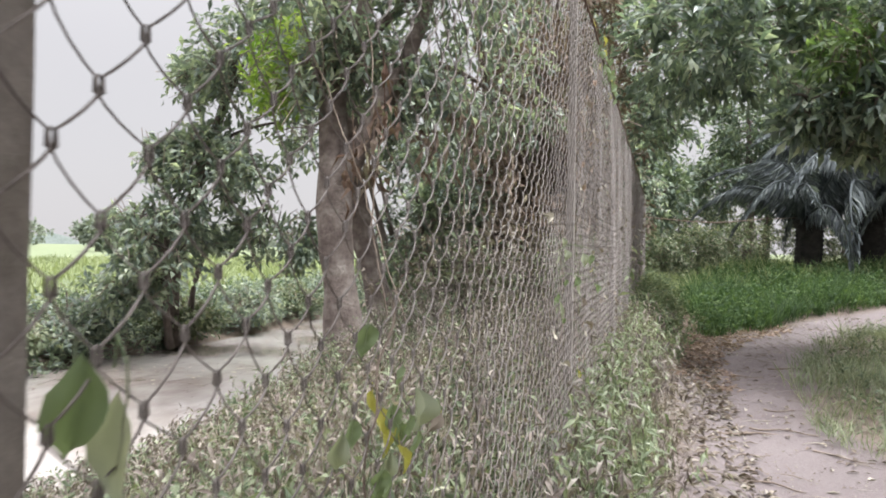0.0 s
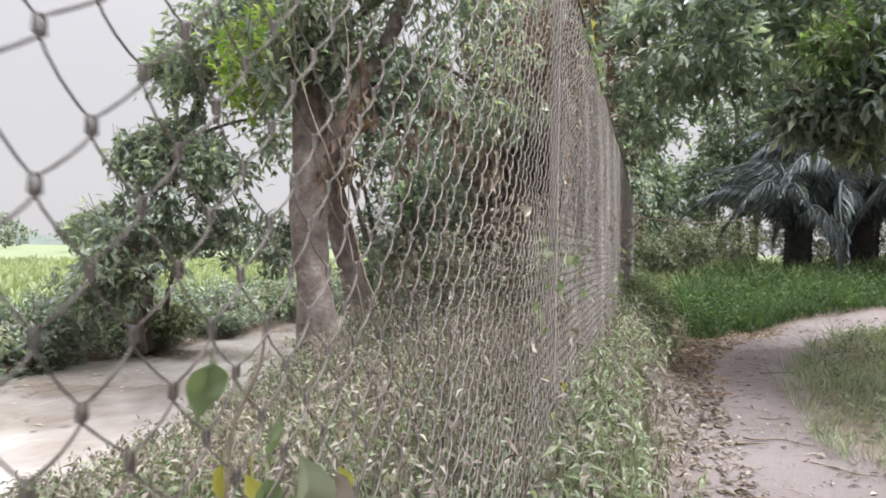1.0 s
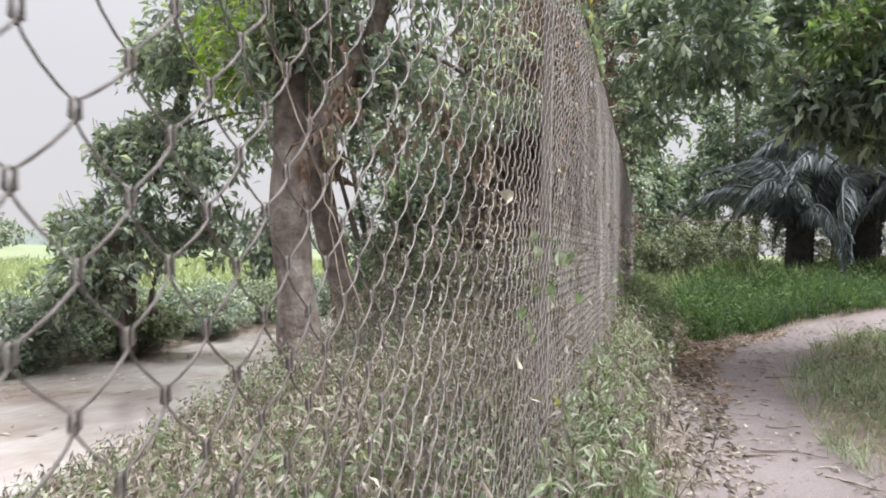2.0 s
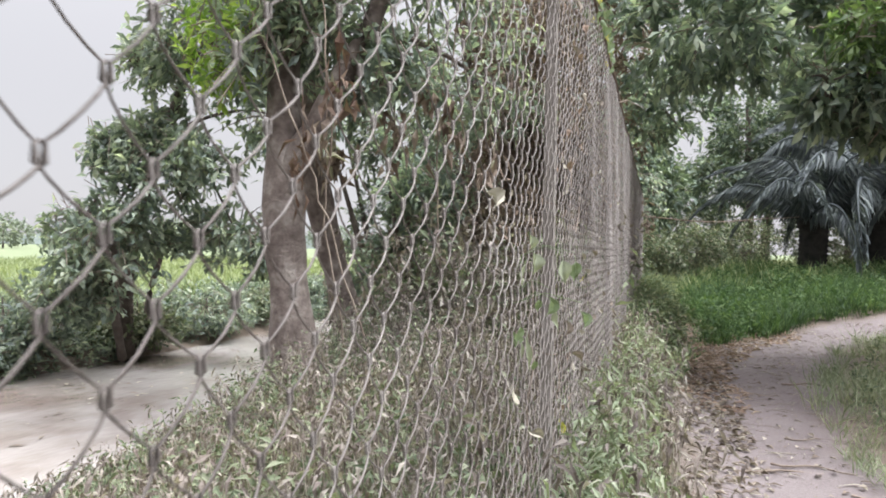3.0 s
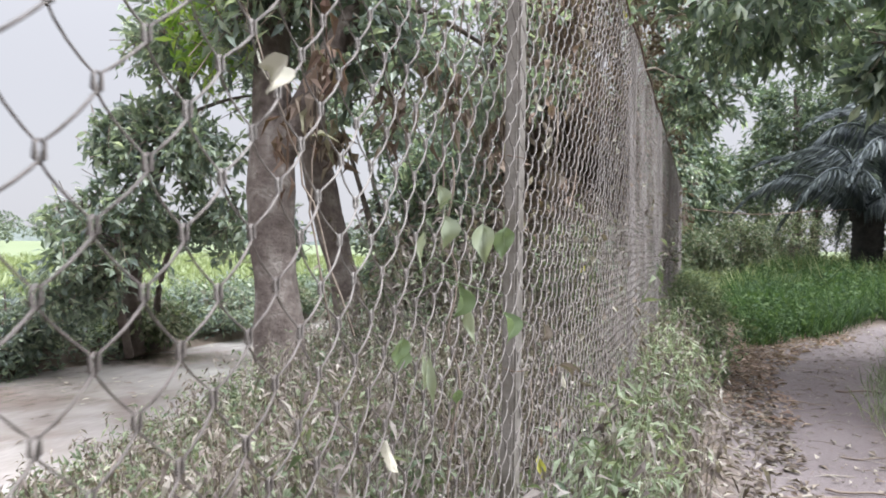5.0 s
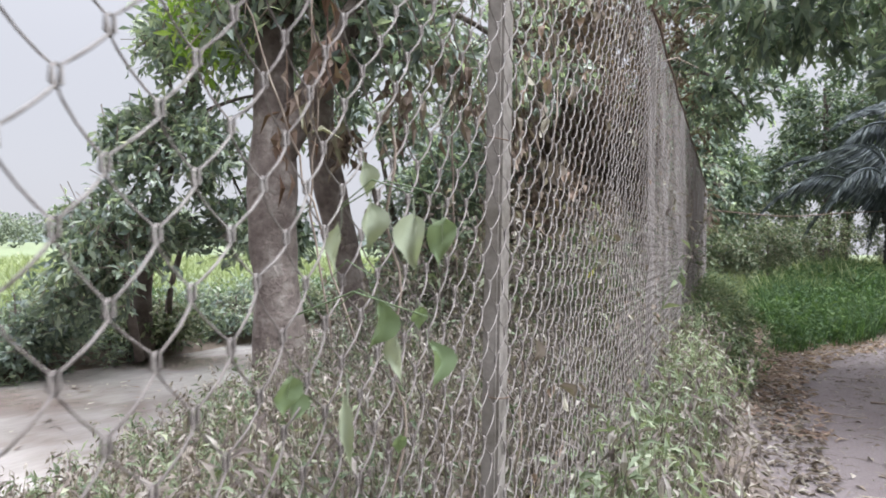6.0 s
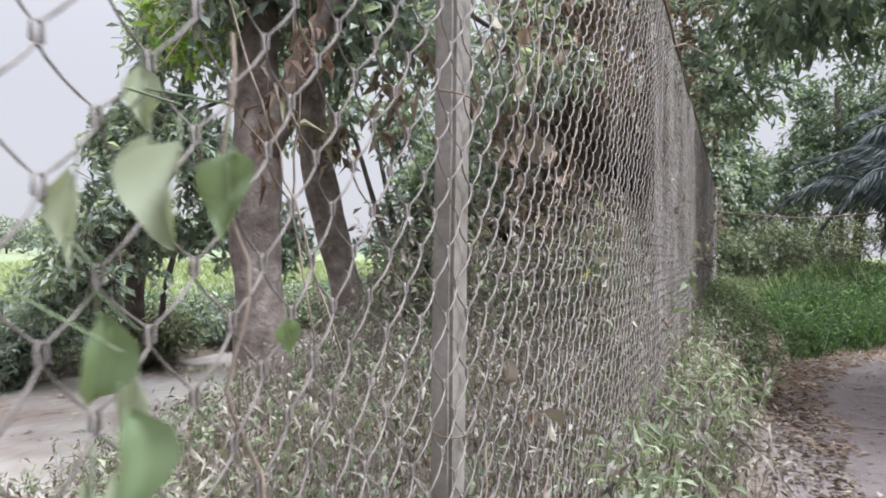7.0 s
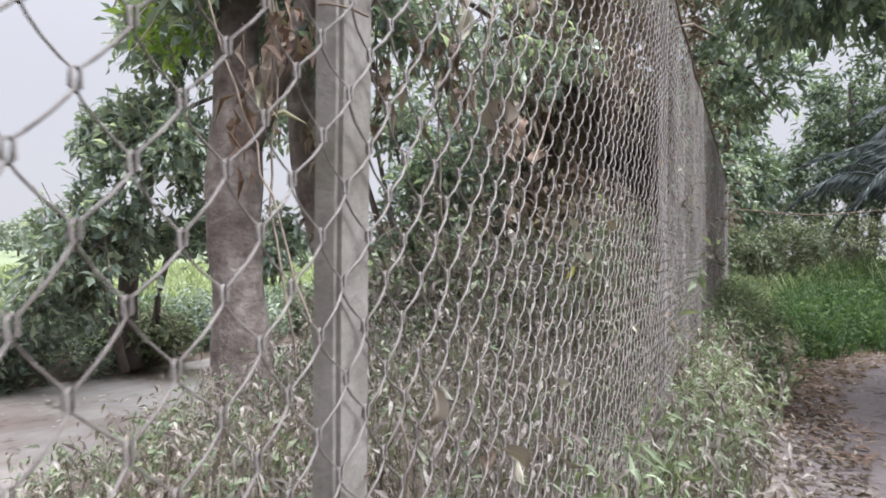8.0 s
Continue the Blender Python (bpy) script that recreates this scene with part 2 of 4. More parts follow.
# ---- ground, path and stream ----
def height(x, y):
    x, y = np.asarray(x, float), np.asarray(y, float)
    wave = 0.35 * np.sin(y * 0.33 + 1.0) * np.clip((-x - 1.2) / 2, 0, 1)
    prof = np.interp(x + wave, [-9.5, -7.9, -7.0, -6.2, -4.4, -3.2, -2.5, -1.2, -0.25, 0.12, 0.6, 0.85, 2.3, 3.2, 7.0],
                     [0.32, 0.25, -0.25, -0.6, -0.6, -0.4, 0.05, 0.33, 0.42, 0.38, 0.07, 0.0, 0.0, 0.1, 0.2])
    s = np.clip((y - 14) / 9, 0, 1)
    rise = 0.6 * s * s * (3 - 2 * s) * np.clip((x - 0.2) / 2.0, 0, 1)
    bumps = 0.018 * np.sin(x * 4.1 + 1.3 * np.sin(y * 1.7)) * np.sin(y * 3.3 + x) + 0.03 * np.sin(x * 1.3) * np.sin(y * 0.9)
    knoll = 0.36 * np.exp(-((x + 2.2) / 1.0) ** 2 - ((y - 6.8) / 1.7) ** 2)
    return prof + rise + bumps + knoll


PATH_Y = [0, 4.5, 6.5, 8.5, 10.5, 12.5, 14.2, 16.2, 18.4, 20.5, 24]
PATH_L = [0.6, 0.5, 0.53, 0.51, 0.55, 1.05, 2.1, 3.7, 6.5, 10.0, 16.0]
PATH_R = [2.9, 2.4, 1.75, 1.8, 2.3, 2.9, 4.2, 7.0, 12.0, 16.0, 22.0]


def on_path(x, y):
    l, r = np.interp(y, PATH_Y, PATH_L), np.interp(y, PATH_Y, PATH_R)
    wob = 0.12 * np.sin(y * 2.3) + 0.07 * np.sin(y * 5.9 + 1)
    d = np.minimum(x - l - wob * 0.6, r + wob - x)
    return np.clip(0.5 + d / 0.35, 0, 1) * (y < 24)


def axis_steps(spans):
    out = []
    for a, b, step in spans:
        out.append(np.arange(a, b - 1e-6, step))
    return np.concatenate(out + [[spans[-1][1]]])


gx = axis_steps([(-420, -60, 60), (-60, -12, 4), (-12, -3.6, 0.3), (-3.6, 4.0, 0.1), (4.0, 12, 0.5), (12, 60, 6), (60, 420, 60)])
gy = axis_steps([(-120, -12, 18), (-12, 0, 1.0), (0, 16, 0.12), (16, 30, 0.5), (30, 70, 5), (70, 700, 90)])
GX, GY = np.meshgrid(gx, gy)
nx, ny = len(gx), len(gy)
gi = (np.arange(ny - 1)[:, None] * nx + np.arange(nx - 1)[None]).ravel()
ground_mesh = mesh_of("ground", np.stack([GX, GY, height(GX, GY)], -1), np.stack([gi, gi + 1, gi + nx + 1, gi + nx], 1), ground_material(), True)
for key, val in (("path", on_path(GX, GY)), ("field", np.clip((-GX - 8.2) / 1.0, 0, 1) + np.clip((GY - 24) / 8, 0, 1) * (GX > 0))):
    ground_mesh.attributes.new(key, "FLOAT", "POINT").data.foreach_set("value", np.clip(val, 0, 1).ravel().astype(np.float32))
tagged(put("ground", ground_mesh), "brown earth with a trodden path and a grassy field", "ground", kind="structure")

wx, wy = np.meshgrid(np.linspace(-9, -2, 15), np.linspace(-120, 300, 85))
wi = (np.arange(84)[:, None] * 15 + np.arange(14)[None]).ravel()
water_mesh = mesh_of("water", np.stack([wx, wy, np.full_like(wx, -0.2)], -1), np.stack([wi, wi + 1, wi + 16, wi + 15], 1), water_material(), True)
tagged(put("water", water_mesh), "muddy brown stream mirroring the pale sky, some glare in its colour", "stream", kind="structure")


# ---- chain-link fence ----
PITCH, HALF, WIRE_R, COIL = 0.0815, 0.0365, 0.00104, 0.0044
POSTS = [-1.75, 0.899, 3.558, 6.16, 8.76, 11.36, 13.96, 16.54]
ORIGIN, FENCE_LOW, FENCE_TOP = -1.697, 0.3525, 2.57
fence = thing("chain_link_fence", "weathered chain-link fence with slim concrete posts along a stream", "fence")
N_WIRES = int((FENCE_TOP - FENCE_LOW) / (PITCH / 2))
N_COLS = int((POSTS[-1] - POSTS[0]) / HALF) + 4
JIT = R.normal(size=(N_WIRES + 2, N_COLS, 3)) * (0.0013, 0.0010, 0.0015)


def line(y):
    """The posts do not stand quite in one line."""
    return np.interp(y, [-1.75, 0.9, 2.0, 3.4], [0.05, 0.03, 0.022, 0.0])


def lean(y, z):
    """How far the mesh bellies out from the line of posts."""
    return line(y) + 0.006 * np.sin(y * 2.396 + 0.3) * np.sin((z - 0.4) * 1.5) + 0.004 * np.sin(y * 6.1 + z * 3.0)


SLACK_AT = [0.97, 1.1, 1.25, 1.42, 1.8, 1.96, 2.12, 2.31, 2.7, 2.84, 2.96, 3.14, 3.28, 3.4]
SLACK_ALONG = [-0.002, 0.009, 0.003, 0.0105, 0.0195, 0.0285, 0.042, 0.0495, 0.0365, 0.0335, 0.018, 0.016, -0.0025, 0.0]
SLACK_UP = [-0.004, 0.002, -0.033, -0.036, -0.035, -0.030, -0.030, -0.021, -0.028, -0.026, -0.018, -0.013, -0.0065, 0.002]


def mesh_bay(c0, c1, detail, wire_r):
    heap = Heap()
    sides = (5, 4, 3)[detail]
    for k in range(N_WIRES):
        cols = np.arange(c0, c1 + 1)
        high = (cols + k) % 2 == 0
        j = JIT[k + high.astype(int), cols]
        ov = 0.0068
        y = ORIGIN + cols * HALF
        y = y + np.interp(y, SLACK_AT, SLACK_ALONG) + j[:, 1]
        z = FENCE_LOW + (k + high) * PITCH / 2 + np.where(high, ov, -ov) + j[:, 2] + np.interp(y, [0.0, 0.93, 3.4], [0.038, 0.035, 0.0]) + np.interp(y, SLACK_AT, SLACK_UP)
        pts = np.stack([j[:, 0], y, z], 1)
        rad = np.full(len(pts), wire_r)
        if detail < 2:
            # a flattened coil: rising strands bulge to the front, falling ones to the back, and the tips are narrow hooks
            a, b = pts[:-1], pts[1:]
            up = np.where(high[:-1], -1.0, 1.0)[:, None]
            front = np.array([[COIL, 0, 0]]) * up

            def hook(low, sign, wide, deep):
                dz = np.where(low, 1.0, -1.0)[:, None]
                return np.array([[0, sign * wide, 0]]) + np.array([[0, 0, 1.0]]) * dz * deep
            a2, b2 = a + hook(~high[:-1], 1.0, 0.0020, 0.0128), b + hook(~high[1:], -1.0, 0.0020, 0.0128)
            mids = [a2 + (b2 - a2) * q + front * g for q, g in ((0.18, 0.75), (0.5, 1.0), (0.82, 0.75))]
            if detail == 0:
                rows = [a, a + hook(~high[:-1], 1.0, 0.0031, 0.0032) + front * 0.2, a2 + front * 0.3, *mids, b2 + front * 0.3, b + hook(~high[1:], -1.0, 0.0031, 0.0032) + front * 0.2]
            else:
                rows = [a, a2 + front * 0.3, mids[1], b2 + front * 0.3]
            strand = np.where(up[:, 0] > 0, wire_r * 1.12, wire_r * 0.88)
            rad = np.append(np.repeat(strand, len(rows)), wire_r)
            rad[::len(rows)] = wire_r
            pts = np.concatenate([np.stack(rows, 1).reshape(-1, 3), pts[-1:]])
        else:
            half_way = (pts[:-1] + pts[1:]) / 2 + np.where(high[:-1], -COIL, COIL)[:, None] * np.array([[1.0, 0, 0]])
            pts = np.concatenate([np.stack([pts[:-1], half_way], 1).reshape(-1, 3), pts[-1:]])
            rad = np.full(len(pts), wire_r)
        pts[:, 0] += lean(pts[:, 1], pts[:, 2])
        heap.tube(pts, rad, sides)
    return heap.mesh("wire_mesh", M_WIRE, True)


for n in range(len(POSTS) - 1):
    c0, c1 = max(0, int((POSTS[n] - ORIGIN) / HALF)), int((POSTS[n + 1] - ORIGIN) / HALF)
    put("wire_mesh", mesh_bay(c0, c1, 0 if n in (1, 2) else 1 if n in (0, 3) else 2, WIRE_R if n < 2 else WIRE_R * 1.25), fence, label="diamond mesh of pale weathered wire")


def post_mesh():
    bm = bmesh.new()
    bmesh.ops.create_cube(bm, size=1, matrix=Matrix.Diagonal((0.03, 0.056, 2.75, 1)))
    bmesh.ops.subdivide_edges(bm, edges=[e for e in bm.edges if abs(e.verts[0].co.z - e.verts[1].co.z) > 1], cuts=24)
    bmesh.ops.bevel(bm, geom=[e for e in bm.edges if abs(e.verts[0].co.z - e.verts[1].co.z) > 0.01], offset=0.005, segments=2, affect="EDGES")
    for v in bm.verts:
        v.co.x += 0.002 * noise.noise(v.co * 9)
        v.co.y += 0.002 * noise.noise(v.co * 9 + Vector((5, 1, 2)))
    me = bpy.data.meshes.new("post")
    bm.to_mesh(me)
    bm.free()
    me.materials.append(M_POST)
    return me


POST_MESH = post_mesh()
tie = Heap()
ta = np.linspace(0, 2 * np.pi, 13)
tie.tube(np.stack([-0.016 + 0.022 * np.cos(ta), 0.034 * np.sin(ta), 0.012 * np.cos(ta * 0.5)], 1), 0.0012, 5)
TIE_MESH = tie.mesh("tie_wire", M_RUST, True)
for n, py in enumerate(POSTS):
    post = put("post", POST_MESH, fence, pose(-0.02 + float(line(py)), py, 1.235, 0.25 * ((n * 7) % 3 - 1), 0, 0), "slim grey concrete post")
    for z in (-0.55, -0.12, 0.32, 0.75, 1.15):
        put("tie_wire", TIE_MESH, post, pose(0.02, 0, z + 0.03 * ((n * 5) % 3), 0, 0, 0))
top = Heap()
ty = np.linspace(POSTS[0], POSTS[-1], 90)
top.tube(np.stack([lean(ty, 2.57) + 0.004, ty, 2.57 - 0.018 * np.abs(np.sin((ty - POSTS[0]) * np.pi / 2.622)) + 0.006 * np.sin(ty * 3)], 1), 0.0075, 6)
put("top_wire", top.mesh("top_wire", M_RUST, True), fence, label="rust-brown wire along the top edge")


# ---- trees ----
def bend(a, b, sag, steps=9):
    a, b = np.asarray(a, float), np.asarray(b, float)
    t = np.linspace(0, 1, steps)[:, None]
    w = np.array([0.35 * sag * R.uniform(-1, 1), 0.35 * sag * R.uniform(-1, 1), sag])
    return a + (b - a) * t + w * np.sin(np.pi * t) + 0.03 * np.linalg.norm(b - a) * np.sin(t * 7 + R.uniform(0, 6)) * R.normal(size=3) * t * (1 - t)


def clusters_in(blobs, count, gap=0.35, seed=1):
    """Points inside ellipsoids (cx, cy, cz, rx, ry, rz, share), thinned by a noise so that the crown has gaps."""
    rs = np.random.RandomState(seed)
    total = sum(b[6] for b in blobs)
    out = []
    for cx, cy, cz, rx, ry, rz, share in blobs:
        want, got = int(count * share / total), 0
        while got < want:
            v = rs.normal(size=3)
            v = v / np.linalg.norm(v) * rs.uniform(0.25, 1.0) ** 0.5
            p = np.array([cx + v[0] * rx, cy + v[1] * ry, cz + v[2] * rz])
            q = noise.noise(Vector(p * 1.3) + Vector((seed, 0, 0))) + 0.6 * noise.noise(Vector(p * 3.1))
            if q > gap - 0.5 or rs.rand() < 0.05:
                out.append((p, np.array([cx, cy, cz])))
                got += 1
    return out


def crown_meshes(blobs, count, per, leaf_l, leaf_w, leaf_mat, gap=0.35, seed=1, twig_r=0.006, spread=0.16, twigs=True, down=0.25):
    """The leaves and the twigs that bear them."""
    leaf, twig = Heap(), Heap()
    for p, c in clusters_in(blobs, count, gap, seed):
        out = unit(p - c + R.normal(size=3) * 0.3)
        root = p - out * R.uniform(0.25, 0.5) + (0, 0, R.uniform(0.0, 0.15))
        t = np.sort(R.uniform(0.25, 1.0, per))[:, None]
        base = root + (p - root) * t + R.normal(size=(per, 3)) * spread * 0.25
        ax = out * 0.7 + R.normal(size=(per, 3)) * 0.75 - (0, 0, down)
        leaf.leaves(base, ax, R.uniform(0.7, 1.15, per) * leaf_l, R.uniform(0.8, 1.15, per) * leaf_w, belly=0.58)
        if twigs:
            twig.tube([root, (root + p) / 2 + R.normal(size=3) * 0.02, p], [twig_r, twig_r * 0.7, twig_r * 0.3], 3)
    return leaf.mesh("foliage", leaf_mat), twig.mesh("brushwood", M_TWIG) if twigs else None


def tree(name, label, foot, stems, blobs, count, per, leaf_l, leaf_w, leaf_mat, bark, category="tree", group="", limb_r=0.05, limb_from=None, **kw):
    """stems: polylines with radii, first the trunk. Limbs run from limb_from to each blob."""
    ob = thing(name, label, category, foot, group)
    off = pose(-foot[0], -foot[1], -foot[2])
    for pts, radii in stems:
        h = Heap()
        pts = np.asarray(pts, float)
        t = np.linspace(0, 1, 18)
        src = np.linspace(0, 1, len(pts))
        fine = np.stack([np.interp(t, src, pts[:, i]) for i in range(3)], 1)
        rad = np.interp(t, src, radii) * (1 + 0.09 * np.sin(t * 17 + foot[1]) + 0.05 * np.sin(t * 41))
        fine[1:-1] = (fine[:-2] + fine[1:-1] * 2 + fine[2:]) / 4
        h.tube(fine, rad, 14)
        put("trunk", h.mesh("trunk", bark, True), ob, off)
    if limb_from is not None:
        for b in blobs:
            h = Heap()
            h.tube(bend(limb_from, b[:3], 0.2), np.linspace(limb_r, limb_r * 0.3, 9), 7)
            for _ in range(4):
                tip = np.array(b[:3]) + R.normal(size=3) * np.array(b[3:6]) * 0.45
                h.tube(bend(b[:3], tip, 0.08, 6), np.linspace(limb_r * 0.45, limb_r * 0.12, 6), 5)
            put("limb", h.mesh("limb", bark, True), ob, off)
    leaf, twig = crown_meshes(blobs, count, per, leaf_l, leaf_w, leaf_mat, **kw)
    put("crown", leaf, ob, off)
    if twig:
        tagged(put("brushwood", twig, ob, off), kind="stuff")
    return ob


# near-bank tree with two leaning stems
T1 = (-2.38, 6.17, 0.25)
tree("bank_tree", "leaning tree with a thick pale forked trunk on the stream bank", T1,
     [([(-2.33, 6.15, 0.1), (-2.37, 6.16, 0.9), (-2.48, 6.2, 1.5), (-2.55, 6.3, 2.2), (-2.64, 6.4, 3.2), (-2.6, 6.6, 4.6)], [0.19, 0.165, 0.158, 0.15, 0.13, 0.1]),
      ([(-2.62, 7.9, 0.1), (-2.75, 7.85, 0.9), (-2.95, 7.8, 1.6), (-3.1, 7.7, 2.4), (-3.0, 7.6, 3.4), (-2.8, 7.6, 4.4)], [0.17, 0.15, 0.14, 0.13, 0.12, 0.08]),
      ([(-2.54, 6.25, 1.9), (-2.2, 6.3, 2.5), (-1.9, 6.5, 3.2), (-1.7, 6.8, 4.2)], [0.12, 0.1, 0.08, 0.05])],
     [(-2.9, 6.6, 4.4, 1.5, 1.5, 1.0, 3), (-1.6, 7.0, 4.2, 1.2, 1.3, 1.0, 3), (-2.6, 7.4, 3.3, 0.9, 0.9, 0.6, 2), (-1.5, 8.4, 3.2, 0.9, 1.2, 0.8, 2), (-2.45, 6.2, 3.1, 0.55, 0.5, 0.5, 1.2), (-1.9, 6.6, 2.75, 0.6, 0.5, 0.5, 1.0), (-3.3, 6.9, 3.4, 0.6, 0.6, 0.7, 1.2), (-2.6, 6.05, 2.95, 0.4, 0.25, 0.35, 0.8)],
     850, 10, 0.155, 0.05, M_LEAF, M_BARK, limb_from=(-2.5, 6.5, 3.2), seed=3, gap=0.62)

young, young_twigs = crown_meshes([(-3.2, 6.4, 3.05, 0.36, 0.36, 0.55, 1)], 80, 9, 0.14, 0.04, M_LEAF_YOUNG, seed=5, gap=0.2, down=-0.3)
sprig = thing("young_shoots", "bright yellow-green young shoots sprouting on a limb", "shoots", (-3.2, 6.4, 2.4))
put("crown", young, sprig, pose(3.2, -6.4, -2.4))
tagged(put("brushwood", young_twigs, sprig, pose(3.2, -6.4, -2.4)), kind="stuff")

bough, bough_twigs = crown_meshes([(2.15, 8.7, 3.55, 0.45, 0.45, 0.42, 1)], 44, 10, 0.16, 0.05, M_LEAF_FRESH, seed=6, gap=0.3)
spray = thing("young_shoots", "bright yellow-green young leaves over the bend of the path", "shoots", (2.15, 8.7, 3.2))
put("crown", bough, spray, pose(-2.15, -8.7, -3.2))
tagged(put("brushwood", bough_twigs, spray, pose(-2.15, -8.7, -3.2)), kind="stuff")

# tree that leans over the water from the far bank
tree("far_bank_tree", "bushy dark-green tree leaning over the water from the far bank", (-6.6, 9.0, 0.0),
     [([(-6.7, 9.2, -0.1), (-6.6, 9.0, 0.8), (-6.2, 8.8, 1.8), (-5.7, 8.8, 3.0), (-5.3, 8.9, 4.6)], [0.13, 0.11, 0.09, 0.07, 0.04]),
      ([(-6.5, 8.9, -0.1), (-6.3, 8.5, 0.7), (-6.1, 8.3, 1.5)], [0.06, 0.05, 0.03]),
      ([(-6.7, 9.5, -0.1), (-6.5, 9.4, 0.8), (-6.0, 9.2, 1.7)], [0.05, 0.04, 0.03])],
     [(-5.95, 8.15, 1.35, 0.95, 0.85, 0.8, 2.7), (-6.35, 7.9, 0.85, 0.65, 0.6, 0.5, 0.9), (-5.4, 8.6, 2.45, 0.85, 0.9, 0.75, 3), (-4.95, 9.2, 1.55, 0.7, 0.7, 0.6, 2),
      (-5.1, 8.7, 3.9, 0.9, 1.0, 0.95, 3), (-4.4, 9.2, 3.1, 0.9, 1.0, 0.9, 2), (-4.6, 9.0, 5.4, 1.2, 1.2, 0.9, 3), (-6.20, 8.50, 2.59, 0.50, 0.50, 0.40, 1.2), (-6.55, 8.20, 1.64, 0.55, 0.55, 0.44, 1.3), (-6.09, 8.70, 3.71, 0.45, 0.45, 0.36, 1.0)],
     1330, 10, 0.175, 0.06, M_LEAF, M_BARK_DARK, limb_from=(-5.8, 8.8, 2.8), limb_r=0.03, seed=11, gap=0.8)

# thicket on the near bank behind the leaning tree
THICKET = [((-3.2, 10.3), 3.4, 0.9, 9, 0), ((-2.5, 9.3), 2.1, 0.8, 10, 0), ((-2.3, 10.6), 2.6, 1.3, 3, 0), ((-1.3, 9.4), 3.3, 0.75, 4, 1), ((-1.5, 12.0), 6.4, 1.5, 5, 1), ((-3.0, 13.5), 5.2, 1.6, 6, 0), ((-0.9, 14.8), 6.4, 1.4, 7, 1),
           ((-2.6, 17.0), 7.0, 2.0, 8, 0), ((-0.8, 19.0), 7.0, 1.6, 12, 0), ((-1.0, 10.6), 2.6, 0.6, 13, 1), ((-1.9, 10.9), 5.2, 1.0, 14, 1)]
for (bx, by), hh, rr, sd, dead in THICKET:
    z0 = float(height(bx, by))
    stems = []
    for q in range(3):
        e = R.uniform(-0.5, 0.5, 2)
        stems.append(([(bx + e[0] * 0.2, by + e[1] * 0.2, z0 - 0.1), (bx + e[0] * 0.6, by + e[1] * 0.6, z0 + hh * 0.5), (bx + e[0] * 1.4, by + e[1] * 1.4, z0 + hh)], [0.06, 0.045, 0.02]))
    tree("dead_shrub" if dead else "bank_shrub", "tall shrub hung with brown dead leaves" if dead else "tall dark-green shrub with brown stems on the bank", (bx, by, z0), stems,
         [(bx, by, z0 + hh * 0.45, rr, rr, hh * 0.42, 3), (bx + 0.2, by - 0.3, z0 + hh * 0.9, rr * 0.8, rr * 0.9, hh * 0.35, 2), (bx - 0.4, by + 0.4, z0 + hh * 0.25, rr * 0.9, rr * 0.8, hh * 0.25, 1)],
         (560 if hh < 4 else 620), 9, 0.15, 0.052, M_DEAD if dead else M_LEAF if sd % 2 else M_LEAF_DARK, M_BARK_DARK, "shrub", "shrubs on the near bank", limb_r=0.025, limb_from=(bx, by, z0 + hh * 0.4), seed=sd, gap=0.62)

# low bushes along the far bank
for n, (bx, by, hh, rr) in enumerate([(-7.2, 6.6, 0.5, 0.7), (-7.3, 7.8, 0.75, 0.8), (-6.9, 9.6, 0.6, 0.8), (-7.0, 11.3, 0.7, 0.9), (-7.3, 13.4, 0.6, 1.0), (-7.5, 16.0, 0.8, 1.2), (-8.2, 20.0, 0.9, 1.6), (-7.6, 5.2, 0.5, 0.8)]):
    z0 = 0.0
    tree("bank_bush", "low green bush overhanging the muddy far bank", (bx, by, z0), [([(bx, by, -0.1), (bx + 0.05, by, 0.2), (bx, by, hh)], [0.03, 0.02, 0.01])],
         [(bx, by, hh * 0.4, rr, rr, hh * 0.5, 1)], 260, 9, 0.13, 0.05, M_LEAF if n % 2 else M_WEED_GREEN, M_BARK_DARK, "bush", "bushes on the far bank", seed=20 + n, gap=0.3, twig_r=0.004)

# tree whose boughs hang over the path
tree("overhanging_tree", "large tree whose dark leafy boughs overhang the path", (6.6, 6.4, 0.15),
     [([(6.6, 6.4, 0.0), (6.4, 6.6, 1.5), (6.1, 7.0, 3.0), (5.4, 7.8, 5.0), (4.8, 8.6, 7.0)], [0.34, 0.27, 0.24, 0.2, 0.12])],
     [(1.0, 10.2, 4.35, 1.3, 1.5, 1.15, 3), (3.0, 9.7, 4.15, 1.4, 1.5, 1.2, 4), (4.5, 8.0, 3.75, 1.2, 1.2, 1.05, 3), (2.2, 12.6, 5.1, 2.0, 1.8, 1.5, 4), (5.0, 11.2, 4.6, 1.7, 1.7, 1.4, 4),
      (0.4, 12.8, 5.9, 1.6, 1.6, 1.1, 1.5), (0.2, 14.5, 4.2, 1.0, 1.2, 0.9, 1.2), (2.5, 8.9, 3.1, 0.6, 0.6, 0.4, 0.9), (3.4, 9.4, 2.9, 0.7, 0.6, 0.4, 0.9), (1.95, 9.2, 3.05, 0.5, 0.6, 0.35, 0.8), (2.6, 9.7, 2.75, 0.5, 0.5, 0.3, 0.6)],
     2000, 12, 0.235, 0.07, M_LEAF_DARK, M_BARK_DARK, limb_r=0.07, limb_from=(5.6, 7.6, 4.4), seed=31, gap=0.38, spread=0.2)

